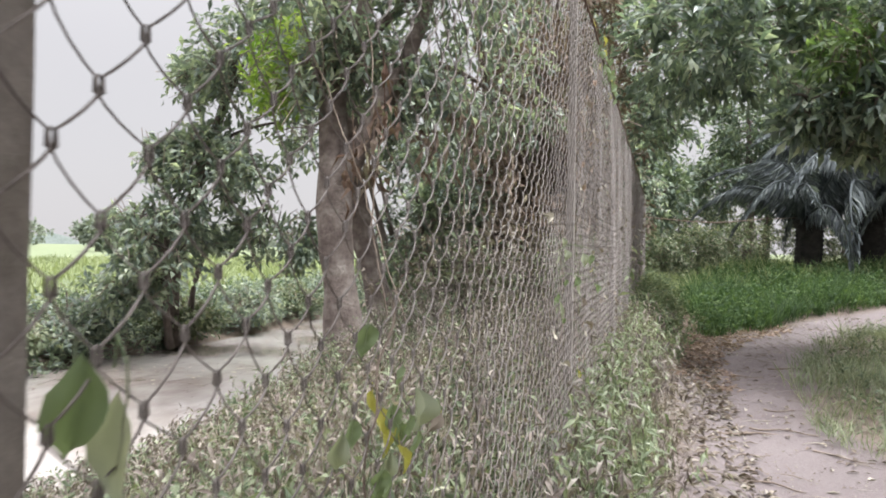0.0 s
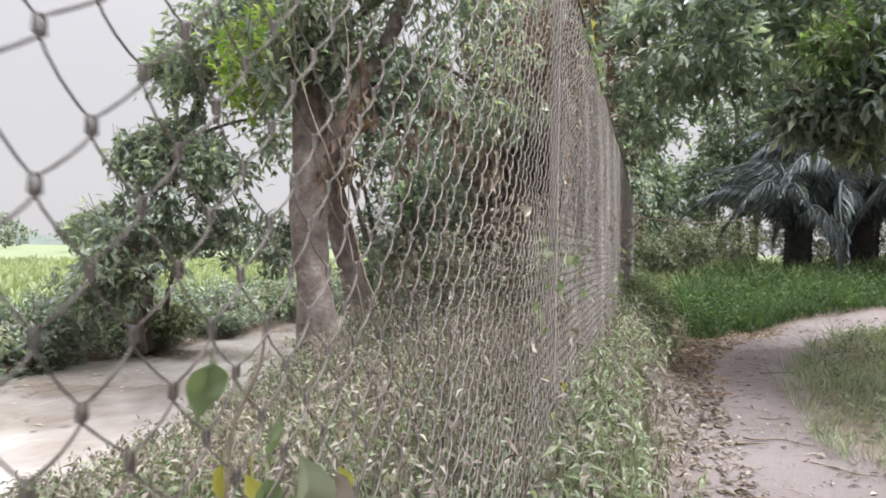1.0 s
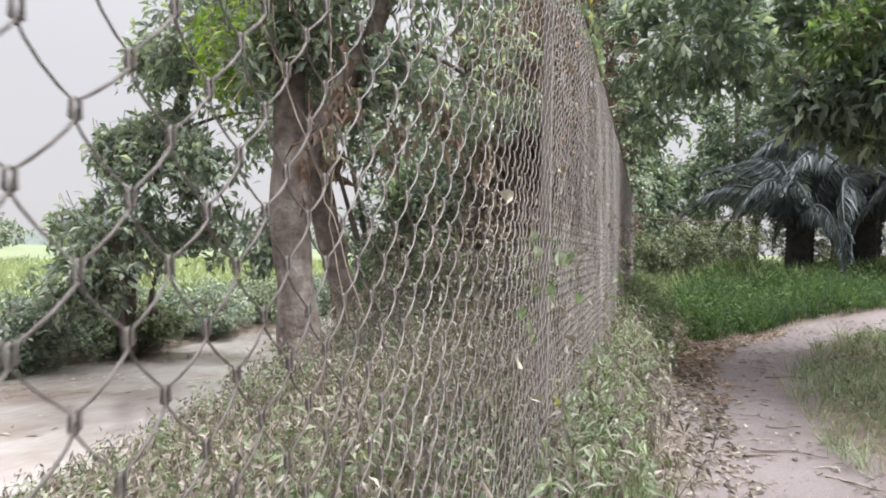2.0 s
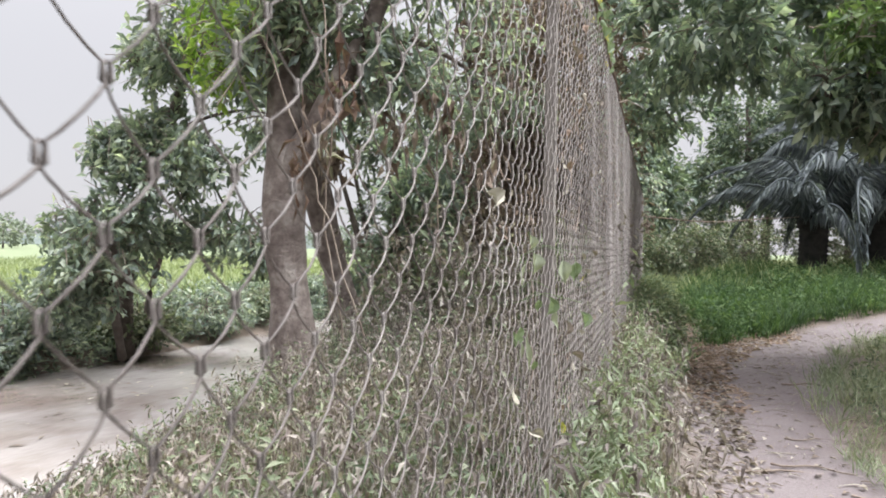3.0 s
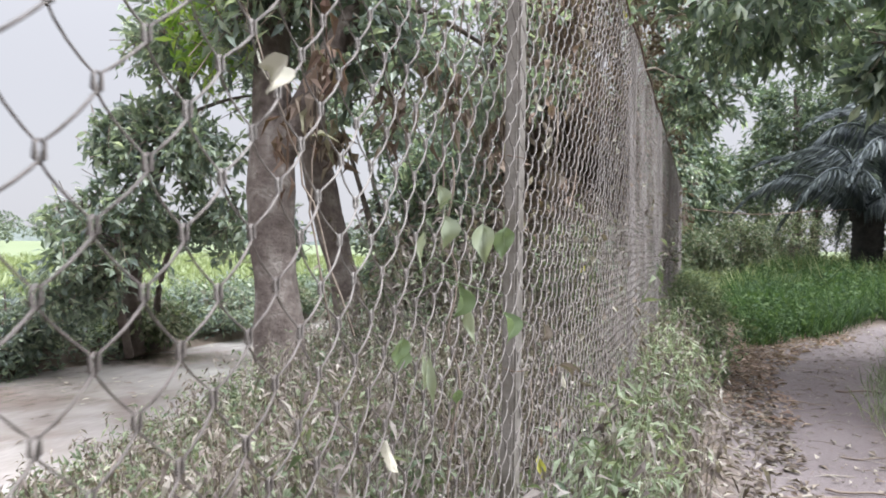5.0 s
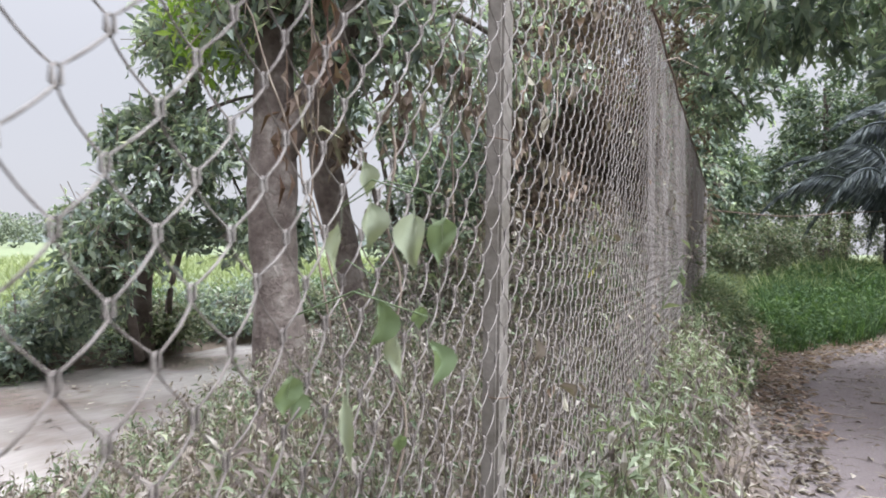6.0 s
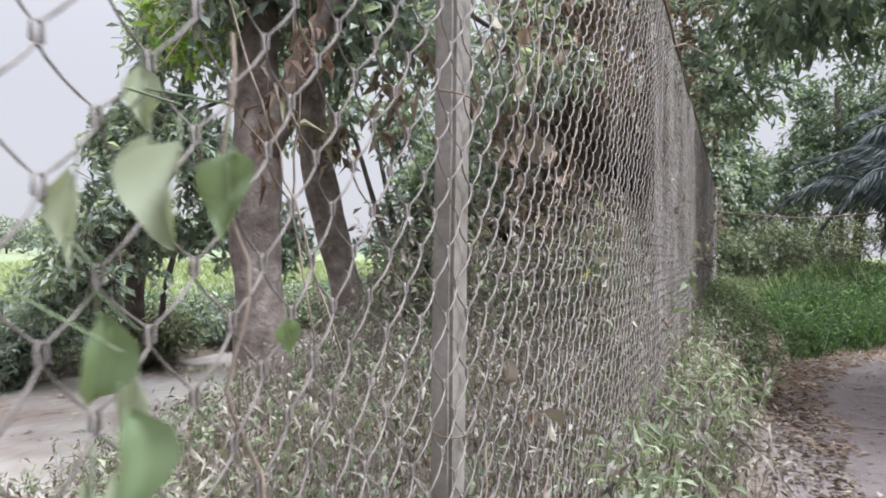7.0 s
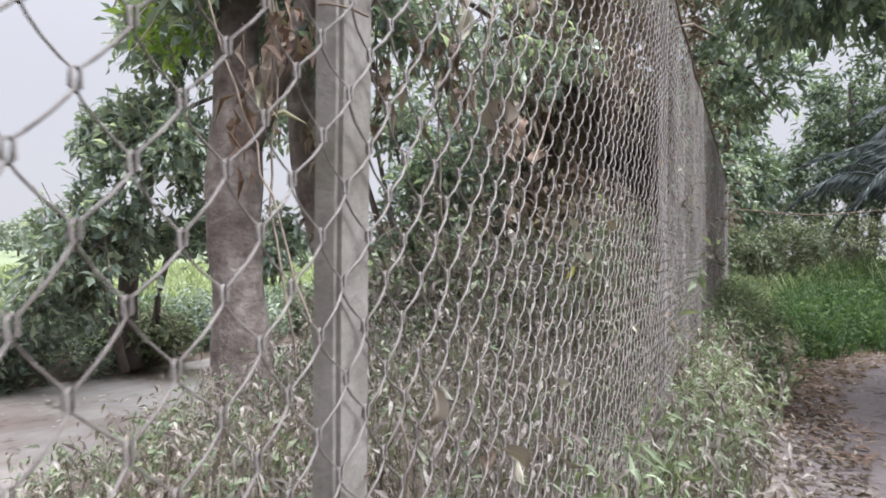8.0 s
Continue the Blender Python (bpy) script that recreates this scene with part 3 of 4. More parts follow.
# tree out of view, added to shade the start of the fence
tree("unseen_shade_tree", "unseen leafy tree added to shade the near end of the fence", (4.4, -1.6, 0.1),
     [([(4.4, -1.6, -0.1), (4.3, -1.4, 1.5), (4.0, -1.0, 3.0), (3.4, -0.5, 4.6)], [0.22, 0.18, 0.15, 0.1])],
     [(1.7, 0.6, 3.6, 1.3, 1.2, 0.7, 4), (2.6, -0.4, 4.4, 1.3, 1.3, 0.9, 3), (3.6, -1.0, 4.8, 1.4, 1.4, 1.0, 2)], 1300, 10, 0.17, 0.05, M_LEAF_DARK, M_BARK_DARK, limb_r=0.05, limb_from=(3.8, -0.8, 3.6), seed=37, gap=0.3)

# wood behind the palms
WOOD = [(-5, 34, 9, 3.2), (-1.5, 29, 8, 2.6), (0.6, 36, 6, 2.6), (6.2, 32, 12, 3.2), (9.0, 37, 12, 3.6), (11.5, 33, 11, 3.6), (15.5, 31, 11, 3.8), (20, 33, 12, 4.2), (-0.6, 24, 6.5, 1.5), (13, 25, 9, 3)]
WOOD += [(5.0, 36, 8, 3.0), (3.6, 30.5, 7.5, 1.7), (8.8, 27.5, 7.5, 2.2), (7.5, 32, 7.5, 2.6)]
# unseen trees behind the start, added to cut the light from that side
WOOD += [(-3, -9, 9, 3.0), (2, -10, 11, 3.4), (7, -8, 10, 3.2), (11, -4, 10, 3.2), (12, 4, 9, 3.0)]
for n, (bx, by, hh, rr) in enumerate(WOOD):
    z0 = float(height(bx, by))
    tree("wood_tree", "tall dark tree in the wood around the path, some added out of view", (bx, by, z0),
         [([(bx, by, z0 - 0.2), (bx + 0.2, by, z0 + hh * 0.4), (bx, by + 0.2, z0 + hh * 0.9)], [0.2, 0.15, 0.05])],
         [(bx, by, z0 + hh * 0.75, rr, rr, hh * 0.27, 3), (bx - rr * 0.5, by - 0.6, z0 + hh * 0.5, rr * 0.8, rr * 0.8, hh * 0.2, 2), (bx + rr * 0.5, by - 0.3, z0 + hh * 0.45, rr * 0.8, rr * 0.8, hh * 0.2, 2)],
         430, 8, 0.34, 0.12, M_LEAF_FAR, M_BARK_DARK, "tree", "trees of the wood", limb_r=0.07, limb_from=(bx, by, z0 + hh * 0.4), seed=50 + n, gap=0.5, spread=0.5)
for n, (bx, by, hh, rr) in enumerate([(0.3, 22.5, 1.6, 0.9), (1.5, 24.5, 2.0, 1.1), (-0.6, 20.5, 2.2, 0.9), (3.2, 27.5, 1.9, 1.3), (6.0, 29.5, 2.2, 1.6), (9.0, 29.0, 2.4, 1.8), (12.0, 29.0, 2.6, 2.0), (1.0, 29.5, 3.0, 1.8), (4.0, 33.0, 3.2, 2.2), (15.0, 28.5, 2.6, 2.0)]):
    z0 = float(height(bx, by))
    tree("wood_shrub", "light green shrub at the edge of the wood", (bx, by, z0), [([(bx, by, z0 - 0.1), (bx, by, z0 + 0.5), (bx, by, z0 + hh)], [0.04, 0.03, 0.01])],
         [(bx, by, z0 + hh * 0.55, rr, rr, hh * 0.5, 1)], 330, 8, 0.15, 0.06, M_WEED_GREEN, M_BARK_DARK, "shrub", "shrubs at the wood's edge", seed=70 + n, gap=0.3)


# ---- palms ----
def frond_mesh(length, rise, fall, seed):
    """An arching rib with leaflets that hang from both its sides. It grows along +x."""
    rs = np.random.RandomState(seed)
    h = Heap()
    t = np.linspace(0, 1, 16)
    rib = np.stack([length * (t - 0.12 * t ** 3), 0.15 * np.sin(t * 2.5 + seed), rise * np.sin(t * 2.1) - fall * t ** 2.6], 1)
    h.tube(rib, np.linspace(0.05, 0.008, 16), 5)
    n = 84
    for sgn in (-1, 1):
        u = np.linspace(0.1, 0.99, n) + rs.uniform(-0.005, 0.005, n)
        base = np.stack([np.interp(u, t, rib[:, i]) for i in range(3)], 1)
        ll = length * 0.21 * np.sin(np.pi * np.clip(u * 0.86 + 0.12, 0, 1)) ** 0.6 * rs.uniform(0.85, 1.1, n)
        ax = np.stack([0.35 + 0.5 * u, np.full(n, 0.4 * sgn) + rs.normal(size=n) * 0.12, -1.25 + rs.normal(size=n) * 0.2], 1)
        h.leaves(base, ax, ll, 0.055, rs.normal(size=(n, 3)) * 0.3 + (0, sgn * 0.7, 0.5), 0.3, 0.16)
    return h.mesh("frond", M_PALM_LEAF)


FRONDS = [frond_mesh(3.0, 1.3, 1.5, 1), frond_mesh(3.3, 1.0, 1.8, 2), frond_mesh(3.0, 1.7, 1.2, 3), frond_mesh(3.2, 0.8, 2.0, 4)]


def palm(x, y, tall, radius, count, turn, size=1.0):
    z0 = float(height(x, y))
    ob = thing("oil_palm", "oil palm with a dark stout trunk and drooping fronds", "palm", (x, y, z0), "oil palms beside the path")
    h = Heap()
    t = np.linspace(0, 1, 34)
    h.tube(np.stack([0.08 * np.sin(t * 2), 0 * t, -0.2 + (tall + 0.2) * t], 1), radius * (1.05 + 0.12 * (np.arange(34) % 2) + 0.25 * (t > 0.8) * t), 16)
    put("trunk", h.mesh("trunk", M_PALM_TRUNK, True), ob)
    for n in range(count):
        a = turn + n * 137.5
        put("frond", FRONDS[n % 4], ob, pose(0, 0, tall - 0.2, 0, 0, a) @ pose(0.1, 0, 0, R.uniform(-12, 12), -46 + 56 * (n / count), 0) @ Matrix.Diagonal((size, size, size, 1)))
    return ob


palm(4.3, 22.3, 1.9, 0.33, 17, 20)
palm(5.95, 22.9, 2.2, 0.36, 19, 75, 1.3)
palm(9.0, 21.5, 2.3, 0.35, 17, 140, 1.3)
palm(7.6, 28.0, 4.6, 0.33, 20, 10)

# distant trees over the field, in a leaf colour paled for haze
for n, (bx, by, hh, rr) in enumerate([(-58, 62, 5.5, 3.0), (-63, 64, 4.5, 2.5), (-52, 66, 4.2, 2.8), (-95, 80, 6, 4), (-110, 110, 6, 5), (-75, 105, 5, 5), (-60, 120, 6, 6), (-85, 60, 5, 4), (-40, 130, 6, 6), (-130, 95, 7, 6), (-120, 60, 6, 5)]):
    tree("field_tree", "small tree far across the field, its leaves tinted for haze", (bx, by, 0.3), [([(bx, by, 0.2), (bx, by, 1.5), (bx, by, hh * 0.8)], [0.15, 0.12, 0.05])],
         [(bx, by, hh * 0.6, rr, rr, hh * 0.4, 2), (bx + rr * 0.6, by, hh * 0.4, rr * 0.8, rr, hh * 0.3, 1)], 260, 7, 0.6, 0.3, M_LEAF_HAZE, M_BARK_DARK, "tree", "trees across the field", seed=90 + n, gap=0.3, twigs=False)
# woods on the horizon; their pale grey colour carries the haze
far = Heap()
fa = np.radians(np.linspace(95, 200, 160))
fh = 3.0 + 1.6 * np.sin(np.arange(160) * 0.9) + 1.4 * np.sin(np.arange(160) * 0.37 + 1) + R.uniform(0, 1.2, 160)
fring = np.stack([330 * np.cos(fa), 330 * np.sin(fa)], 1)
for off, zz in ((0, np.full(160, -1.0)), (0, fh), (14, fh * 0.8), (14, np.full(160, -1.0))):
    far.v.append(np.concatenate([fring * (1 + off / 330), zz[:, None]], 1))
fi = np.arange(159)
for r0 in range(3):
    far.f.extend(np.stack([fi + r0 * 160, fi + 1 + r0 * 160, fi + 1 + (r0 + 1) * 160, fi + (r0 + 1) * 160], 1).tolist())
tagged(put("backdrop", far.mesh("backdrop", surface("haze_tinted_treeline", [(0.3, (0.30, 0.34, 0.34)), (0.7, (0.40, 0.43, 0.43))], 0.05, 1.0, 0.2, 0.5, 0.8, 0.0))), "low line of woods on the horizon, haze in its grey colour", "treeline", kind="structure")


# ---- weeds, grass and litter ----
def plants(name, label, category, spots, tall, per, leaf_l, leaf_w, mat, tilt=0.25, leafy=(0.15, 1.0), out=0.9, stem_w=0.006, hang=0.0):
    """Herbs: a leaning stem each and leaves all the way up it."""
    spots = np.asarray(spots, float)
    n = len(spots)
    foot = np.stack([spots[:, 0], spots[:, 1], height(spots[:, 0], spots[:, 1]) - 0.02], 1)
    up = unit(np.concatenate([R.normal(size=(n, 2)) * tilt, np.ones((n, 1))], 1))
    hgt = R.uniform(tall[0], tall[1], n)
    # lower towards the water
    hgt = hgt * np.clip(np.interp(spots[:, 0], [-3.2, -2.5, -1.7, -1.0, -0.4], [0.2, 0.38, 0.55, 0.75, 1.0]) + np.interp(spots[:, 1], [4.0, 6.5], [0.0, 0.35]), 0, 1)
    h = Heap()
    h.leaves(foot, up, hgt, stem_w, None, 0.5, 0.04)
    t = R.uniform(leafy[0], leafy[1], (n, per, 1))
    base = (foot[:, None] + up[:, None] * hgt[:, None, None] * t + R.normal(size=(n, per, 3)) * 0.006).reshape(-1, 3)
    ax = R.normal(size=(n * per, 3)) * (out, out, 0.45) + np.repeat(up, per, 0) * 0.45 - (0, 0, hang)
    h.leaves(base, ax, R.uniform(0.6, 1.25, n * per) * leaf_l, R.uniform(0.7, 1.2, n * per) * leaf_w, None, 0.3, 0.25)
    return tagged(put(name, h.mesh(name, mat)), label, category, kind="stuff")


def scatter(n, x0, x1, y0, y1, keep=None):
    p = np.stack([R.uniform(x0, x1, n), R.uniform(y0, y1, n)], 1)
    return p if keep is None else p[keep(p[:, 0], p[:, 1])]


near_bank = lambda x, y: (height(x, y) > -0.17) & (np.hypot(x + 2.38, y - 6.17) > 0.3)
plants("dry_weeds", "dense dry brown weeds behind the fence", "weeds", scatter(7000, -3.3, -0.07, 0.6, 9.5, lambda x, y: near_bank(x, y) & (R.rand(len(x)) < np.interp(x, [-2.6, -1.2], [0.35, 1.0]))), (0.3, 0.75), 14, 0.049, 0.0125, M_WEED_DRY, 0.25, out=0.55, hang=0.95)
plants("bank_weeds", "dull green weeds among the dry ones on the bank", "weeds", scatter(3800, -3.4, -0.07, 0.6, 10.0, lambda x, y: near_bank(x, y) & (R.rand(len(x)) < np.interp(x, [-1.6, -0.6], [1.0, 0.35]))), (0.25, 0.65), 12, 0.053, 0.016, M_WEED_GREEN, 0.3, out=0.7, hang=0.5)
plants("low_green_weeds", "olive green weeds crowding the foot of the mesh", "weeds", scatter(2300, -1.9, -0.06, 0.4, 4.6, lambda x, y: R.rand(len(x)) < np.clip((x + 1.9) / 0.9, 0, 1) * np.clip((4.6 - y) / 2.0, 0, 1)), (0.25, 0.6), 12, 0.062, 0.017, M_WEED_GREEN, 0.3, out=0.6, hang=0.7)
plants("rear_weeds", "dry brown weeds on the bank behind the start of the fence", "weeds", scatter(1900, -2.7, -0.1, -5.0, 0.6, near_bank), (0.3, 0.7), 10, 0.055, 0.015, M_WEED_DRY, 0.25, out=0.55, hang=0.9)
plants("far_bank_weeds", "brown and green weeds farther along the bank", "weeds", scatter(3000, -4.5, -0.1, 9.5, 22, near_bank), (0.3, 0.7), 9, 0.10, 0.035, M_WEED_DRY, 0.3)
plants("dry_brush", "tall dry brush and dead stalks beyond the leaning tree", "brush", scatter(1100, -2.3, -0.15, 6.8, 12.5, near_bank), (0.7, 1.6), 16, 0.10, 0.028, M_WEED_DRY, 0.18, (0.2, 1.0), 0.55, 0.008, 0.7)
plants("green_brush", "dull green herbs among the tall dry brush", "brush", scatter(700, -2.3, -0.15, 6.8, 12.5, near_bank), (0.6, 1.4), 14, 0.11, 0.034, M_WEED_GREEN, 0.2, (0.2, 1.0), 0.6, 0.008, 0.5)
plants("fence_weeds", "pale green weeds along the foot of the fence", "weeds", scatter(1500, 0.03, 0.45, 2.8, 13, lambda x, y: x < 0.26 + 0.1 * np.sin(y * 2.1)), (0.25, 0.62), 18, 0.065, 0.0145, M_WEED_PALE, 0.2, out=0.5, hang=0.7)
plants("fence_dry_weeds", "dry straw weeds along the foot of the fence", "weeds", scatter(650, 0.03, 0.40, 2.6, 13), (0.3, 0.66), 14, 0.07, 0.015, M_WEED_DRY, 0.2, out=0.5, hang=0.9)


def grass(name, label, spots, tall, per, mat, width=0.011, lean_by=0.35):
    spots = np.repeat(np.asarray(spots, float), per, 0) + R.normal(size=(len(spots) * per, 2)) * 0.05
    foot = np.stack([spots[:, 0], spots[:, 1], height(spots[:, 0], spots[:, 1]) - 0.02], 1)
    n = len(foot)
    clump = 0.85 + 0.4 * np.sin(foot[:, 0] * 2.1 + 1.7 * np.sin(foot[:, 1] * 1.1)) * np.sin(foot[:, 1] * 1.9 + 0.8) + 0.2 * np.sin(foot[:, 0] * 5.3 + foot[:, 1] * 3.7)
    h = Heap()
    h.leaves(foot, np.concatenate([R.normal(size=(n, 2)) * lean_by, np.ones((n, 1))], 1), R.uniform(tall[0], tall[1], n) * clump, width, None, 0.4, 0.25)
    return tagged(put(name, h.mesh(name, mat)), label, "grass", kind="stuff")


back_left = lambda x, y: (on_path(x, y) < 0.25) & (x < np.interp(y, PATH_Y, PATH_L)) & (x > 0.95 + 0.15 * np.sin(y)) & (y > 12.4)
grass("tall_grass", "lush green tall grass beyond the bend of the path", scatter(5600, 0.9, 11, 12.4, 24, back_left), (0.3, 0.65), 9, M_GRASS, 0.02)
plants("grass_herbs", "leafy green herbs in the tall grass", "weeds", scatter(2800, 0.9, 9, 12.4, 23, back_left), (0.3, 0.68), 8, 0.11, 0.05, M_GRASS, 0.25)
plants("fence_herbs", "dull green herbs beside the far part of the fence", "weeds", scatter(1500, 0.06, 0.55, 8.6, 17.5), (0.3, 0.75), 16, 0.085, 0.026, M_GRASS_DULL, 0.25)
plants("far_bank_herbs", "leafy green herbs hanging over the muddy far bank", "weeds", scatter(900, -7.9, -6.75, 4.5, 16), (0.6, 1.15), 13, 0.11, 0.04, M_LEAF, 0.4)
grass("verge_grass", "pale grey-green grass tufts on the verge of the path", scatter(2100, 1.5, 4.4, -3.0, 13.5, lambda x, y: x > np.interp(y, PATH_Y, PATH_R) - 0.15), (0.12, 0.4), 9, M_GRASS_PALE, 0.009, 0.45)
plants("verge_herbs", "grey-green herbs on the verge of the path", "weeds", scatter(800, 1.6, 4.5, 4.0, 15, lambda x, y: x > np.interp(y, PATH_Y, PATH_R) + 0.2), (0.12, 0.4), 12, 0.07, 0.024, M_WEED_GREEN)
grass("field_grass", "light green grass of the open field", scatter(9000, -32, -8.2, 3, 45), (0.25, 0.5), 3, M_RICE, 0.07)
# takes the paler field colour to look sunlit before the wood
grass("back_grass", "grass behind the palms, in a paler green for a sunlit look", scatter(2600, -2, 16, 19.5, 34, lambda x, y: x < np.interp(y, PATH_Y, PATH_L)), (0.35, 0.75), 7, M_RICE, 0.03)
grass("bank_grass", "green grass along the edge of the far bank", scatter(1500, -9, -7.1, 3, 30, lambda x, y: height(x, y) > -0.1), (0.2, 0.5), 9, M_GRASS, 0.02)


def litter(name, label, spots, size, mat):
    n = len(spots)
    base = np.stack([spots[:, 0], spots[:, 1], height(spots[:, 0], spots[:, 1]) + R.uniform(0.003, 0.016, n)], 1)
    a = R.uniform(0, 6.28, n)
    h = Heap()
    h.leaves(base, np.stack([np.cos(a), np.sin(a), R.uniform(-0.05, 0.25, n)], 1), R.uniform(*size, n), R.uniform(size[0] * 0.3, size[1] * 0.4, n), R.normal(size=(n, 3)) * 0.25 + (0, 0, 1), R.uniform(0.1, 0.9), 0.05)
    return tagged(put(name, h.mesh(name, mat)), label, "dead leaves", kind="stuff")


litter("dead_leaves", "dry brown and bleached leaves strewn over the path", scatter(3200, 0.3, 4.2, -3, 18, lambda x, y: (on_path(x, y) > 0.15) & (R.rand(len(x)) < np.clip(0.15 + 0.85 * np.abs(np.sin(x * 2.2 + y * 0.7)) ** 3 + (y > 9) * 0.4, 0, 1))), (0.04, 0.1), M_LITTER)
litter("russet_leaves", "russet dead leaves heaped along the path's edge", scatter(5200, 0.3, 2.6, 8, 17, lambda x, y: (np.abs(x - np.interp(y, PATH_Y, PATH_L) - 0.05) < 0.55)), (0.06, 0.13), M_RED_LITTER)
litter("trail_leaves", "brown dead leaves along the narrow trail beside the fence", scatter(1500, 0.42, 1.15, 10.5, 17.5), (0.06, 0.13), M_RED_LITTER)
litter("edge_leaves", "dry leaves gathered by the weeds", scatter(1000, 0.3, 1.0, 4.5, 10), (0.05, 0.11), M_LITTER)
litter("leaf_crumbs", "small crumbs of dry leaf trodden into the path", scatter(10000, 0.35, 4.5, -2, 17, lambda x, y: on_path(x, y) > 0.1), (0.012, 0.04), M_LITTER)
straw = scatter(420, 0.4, 3.2, 4, 14, lambda x, y: on_path(x, y) > 0.1)
sa = R.normal(size=len(straw)) * 0.7
h = Heap()
h.leaves(np.stack([straw[:, 0], straw[:, 1], height(straw[:, 0], straw[:, 1]) + 0.008], 1), np.stack([np.cos(sa), np.sin(sa), R.uniform(-0.02, 0.03, len(straw))], 1), R.uniform(0.1, 0.38, len(straw)), R.uniform(0.006, 0.014, len(straw)), np.tile((0, 0, 1.0), (len(straw), 1)), 0.6, 0.02)
tagged(put("straw", h.mesh("straw", M_LITTER)), "pale dry straws scattered on the path", "straw", kind="stuff")
drift = scatter(420, -7.0, -4.6, 4, 20)
h = Heap()
h.leaves(np.column_stack([drift, np.full(len(drift), -0.194)]), np.column_stack([R.normal(size=(len(drift), 2)), np.zeros(len(drift))]), R.uniform(0.05, 0.16, len(drift)), R.uniform(0.02, 0.06, len(drift)), np.tile((0, 0, 1.0), (len(drift), 1)), 0.15, 0.0)
tagged(put("floating_leaves", h.mesh("floating_leaves", M_LITTER)), "brown leaves and scraps afloat by the far bank", "floating leaves", kind="stuff")
for n, (x, y, a, ln, rr) in enumerate([(1.05, 6.5, 12, 0.62, 0.011), (1.3, 6.62, -6, 0.5, 0.009), (0.95, 5.9, 35, 0.35, 0.007), (1.2, 8.9, 4, 0.5, 0.008), (1.6, 6.1, -30, 0.4, 0.008), (0.8, 7.4, 60, 0.3, 0.006), (1.45, 7.4, 15, 0.4, 0.006), (1.0, 5.3, -18, 0.45, 0.009), (1.9, 9.8, 10, 0.6, 0.01)]):
    h = Heap()
    s = np.linspace(-0.5, 0.5, 8)
    h.tube(np.stack([s * ln, 0.03 * np.sin(s * 7 + n), 0.006 * np.cos(s * 9)], 1), np.linspace(rr, rr * 0.4, 8), 6)
    put_at = pose(x, y, float(height(x, y)) + rr + 0.003, 0, 0, a)
    tagged(put("fallen_stick", h.mesh("fallen_stick", M_TWIG, True), at=put_at), "bleached dry stick lying on the path", "stick", "sticks on the path")


# ---- leaves and vines on the fence ----
def big_leaf(name, length, width, curl, mat, seed):
    """A broad withering leaf that hangs down from its stalk, with a raised midrib and a curled blade."""
    rs = np.random.RandomState(seed)
    rows, cols = 9, 5
    h = Heap()
    u = np.linspace(0, 1, rows)[:, None]
    v = np.linspace(-1, 1, cols)[None]
    half = width * 0.5 * (np.sin(np.pi * u ** 0.72) ** 1.05 * 0.97 + 0.03)
    x = curl * length * (0.3 * np.sin(u * 2.6) + 0.5 * v * v * half / length * 2.0) + 0.75 * half * np.abs(v) + 0.0025 * np.sin(u * 9 + seed) * v + 0.16 * half * np.sin(u * 8 + v * 2.5 + seed)
    y = 0.85 * v * half + 0.08 * length * np.sin(u * 3 + seed) + 0 * u
    z = -u * length + 0.05 * length * v * v + rs.normal(size=(rows, cols)) * 0.0014
    i = (np.arange(rows - 1)[:, None] * cols + np.arange(cols - 1)[None]).ravel()
    h.add(np.stack([x, y, z], -1), np.stack([i, i + 1, i + cols + 1, i + cols], 1))
    h.tube([(0, 0, 0.02), (0.002, 0, 0), (curl * length * 0.25, 0, -length * 0.6)], [0.0009, 0.0008, 0.0004], 4)
    return h.mesh(name, mat, True)


LEAF_KINDS = {
    "green": [big_leaf("leaf", 0.062, 0.042, 0.5, M_VINE, 1), big_leaf("leaf", 0.05, 0.038, -0.4, M_VINE, 2)],
    "pale": [big_leaf("leaf", 0.055, 0.038, 0.6, M_VINE_PALE, 3), big_leaf("leaf", 0.066, 0.024, -0.5, M_VINE_PALE, 4)],
    "straw": [big_leaf("leaf", 0.066, 0.013, 0.4, M_VINE_PALE, 10), big_leaf("leaf", 0.06, 0.015, 0.3, M_VINE_PALE, 11)],
    "yellow": [big_leaf("leaf", 0.05, 0.024, 0.4, M_VINE_YELLOW, 5)],
    "white": [big_leaf("leaf", 0.036, 0.026, 0.9, M_WHITE_LEAF, 6), big_leaf("leaf", 0.045, 0.022, -0.9, M_WHITE_LEAF, 7)],
    "brown": [big_leaf("leaf", 0.05, 0.022, 1.1, M_LITTER, 8), big_leaf("leaf", 0.04, 0.026, -1.0, M_RED_LITTER, 9)],
}


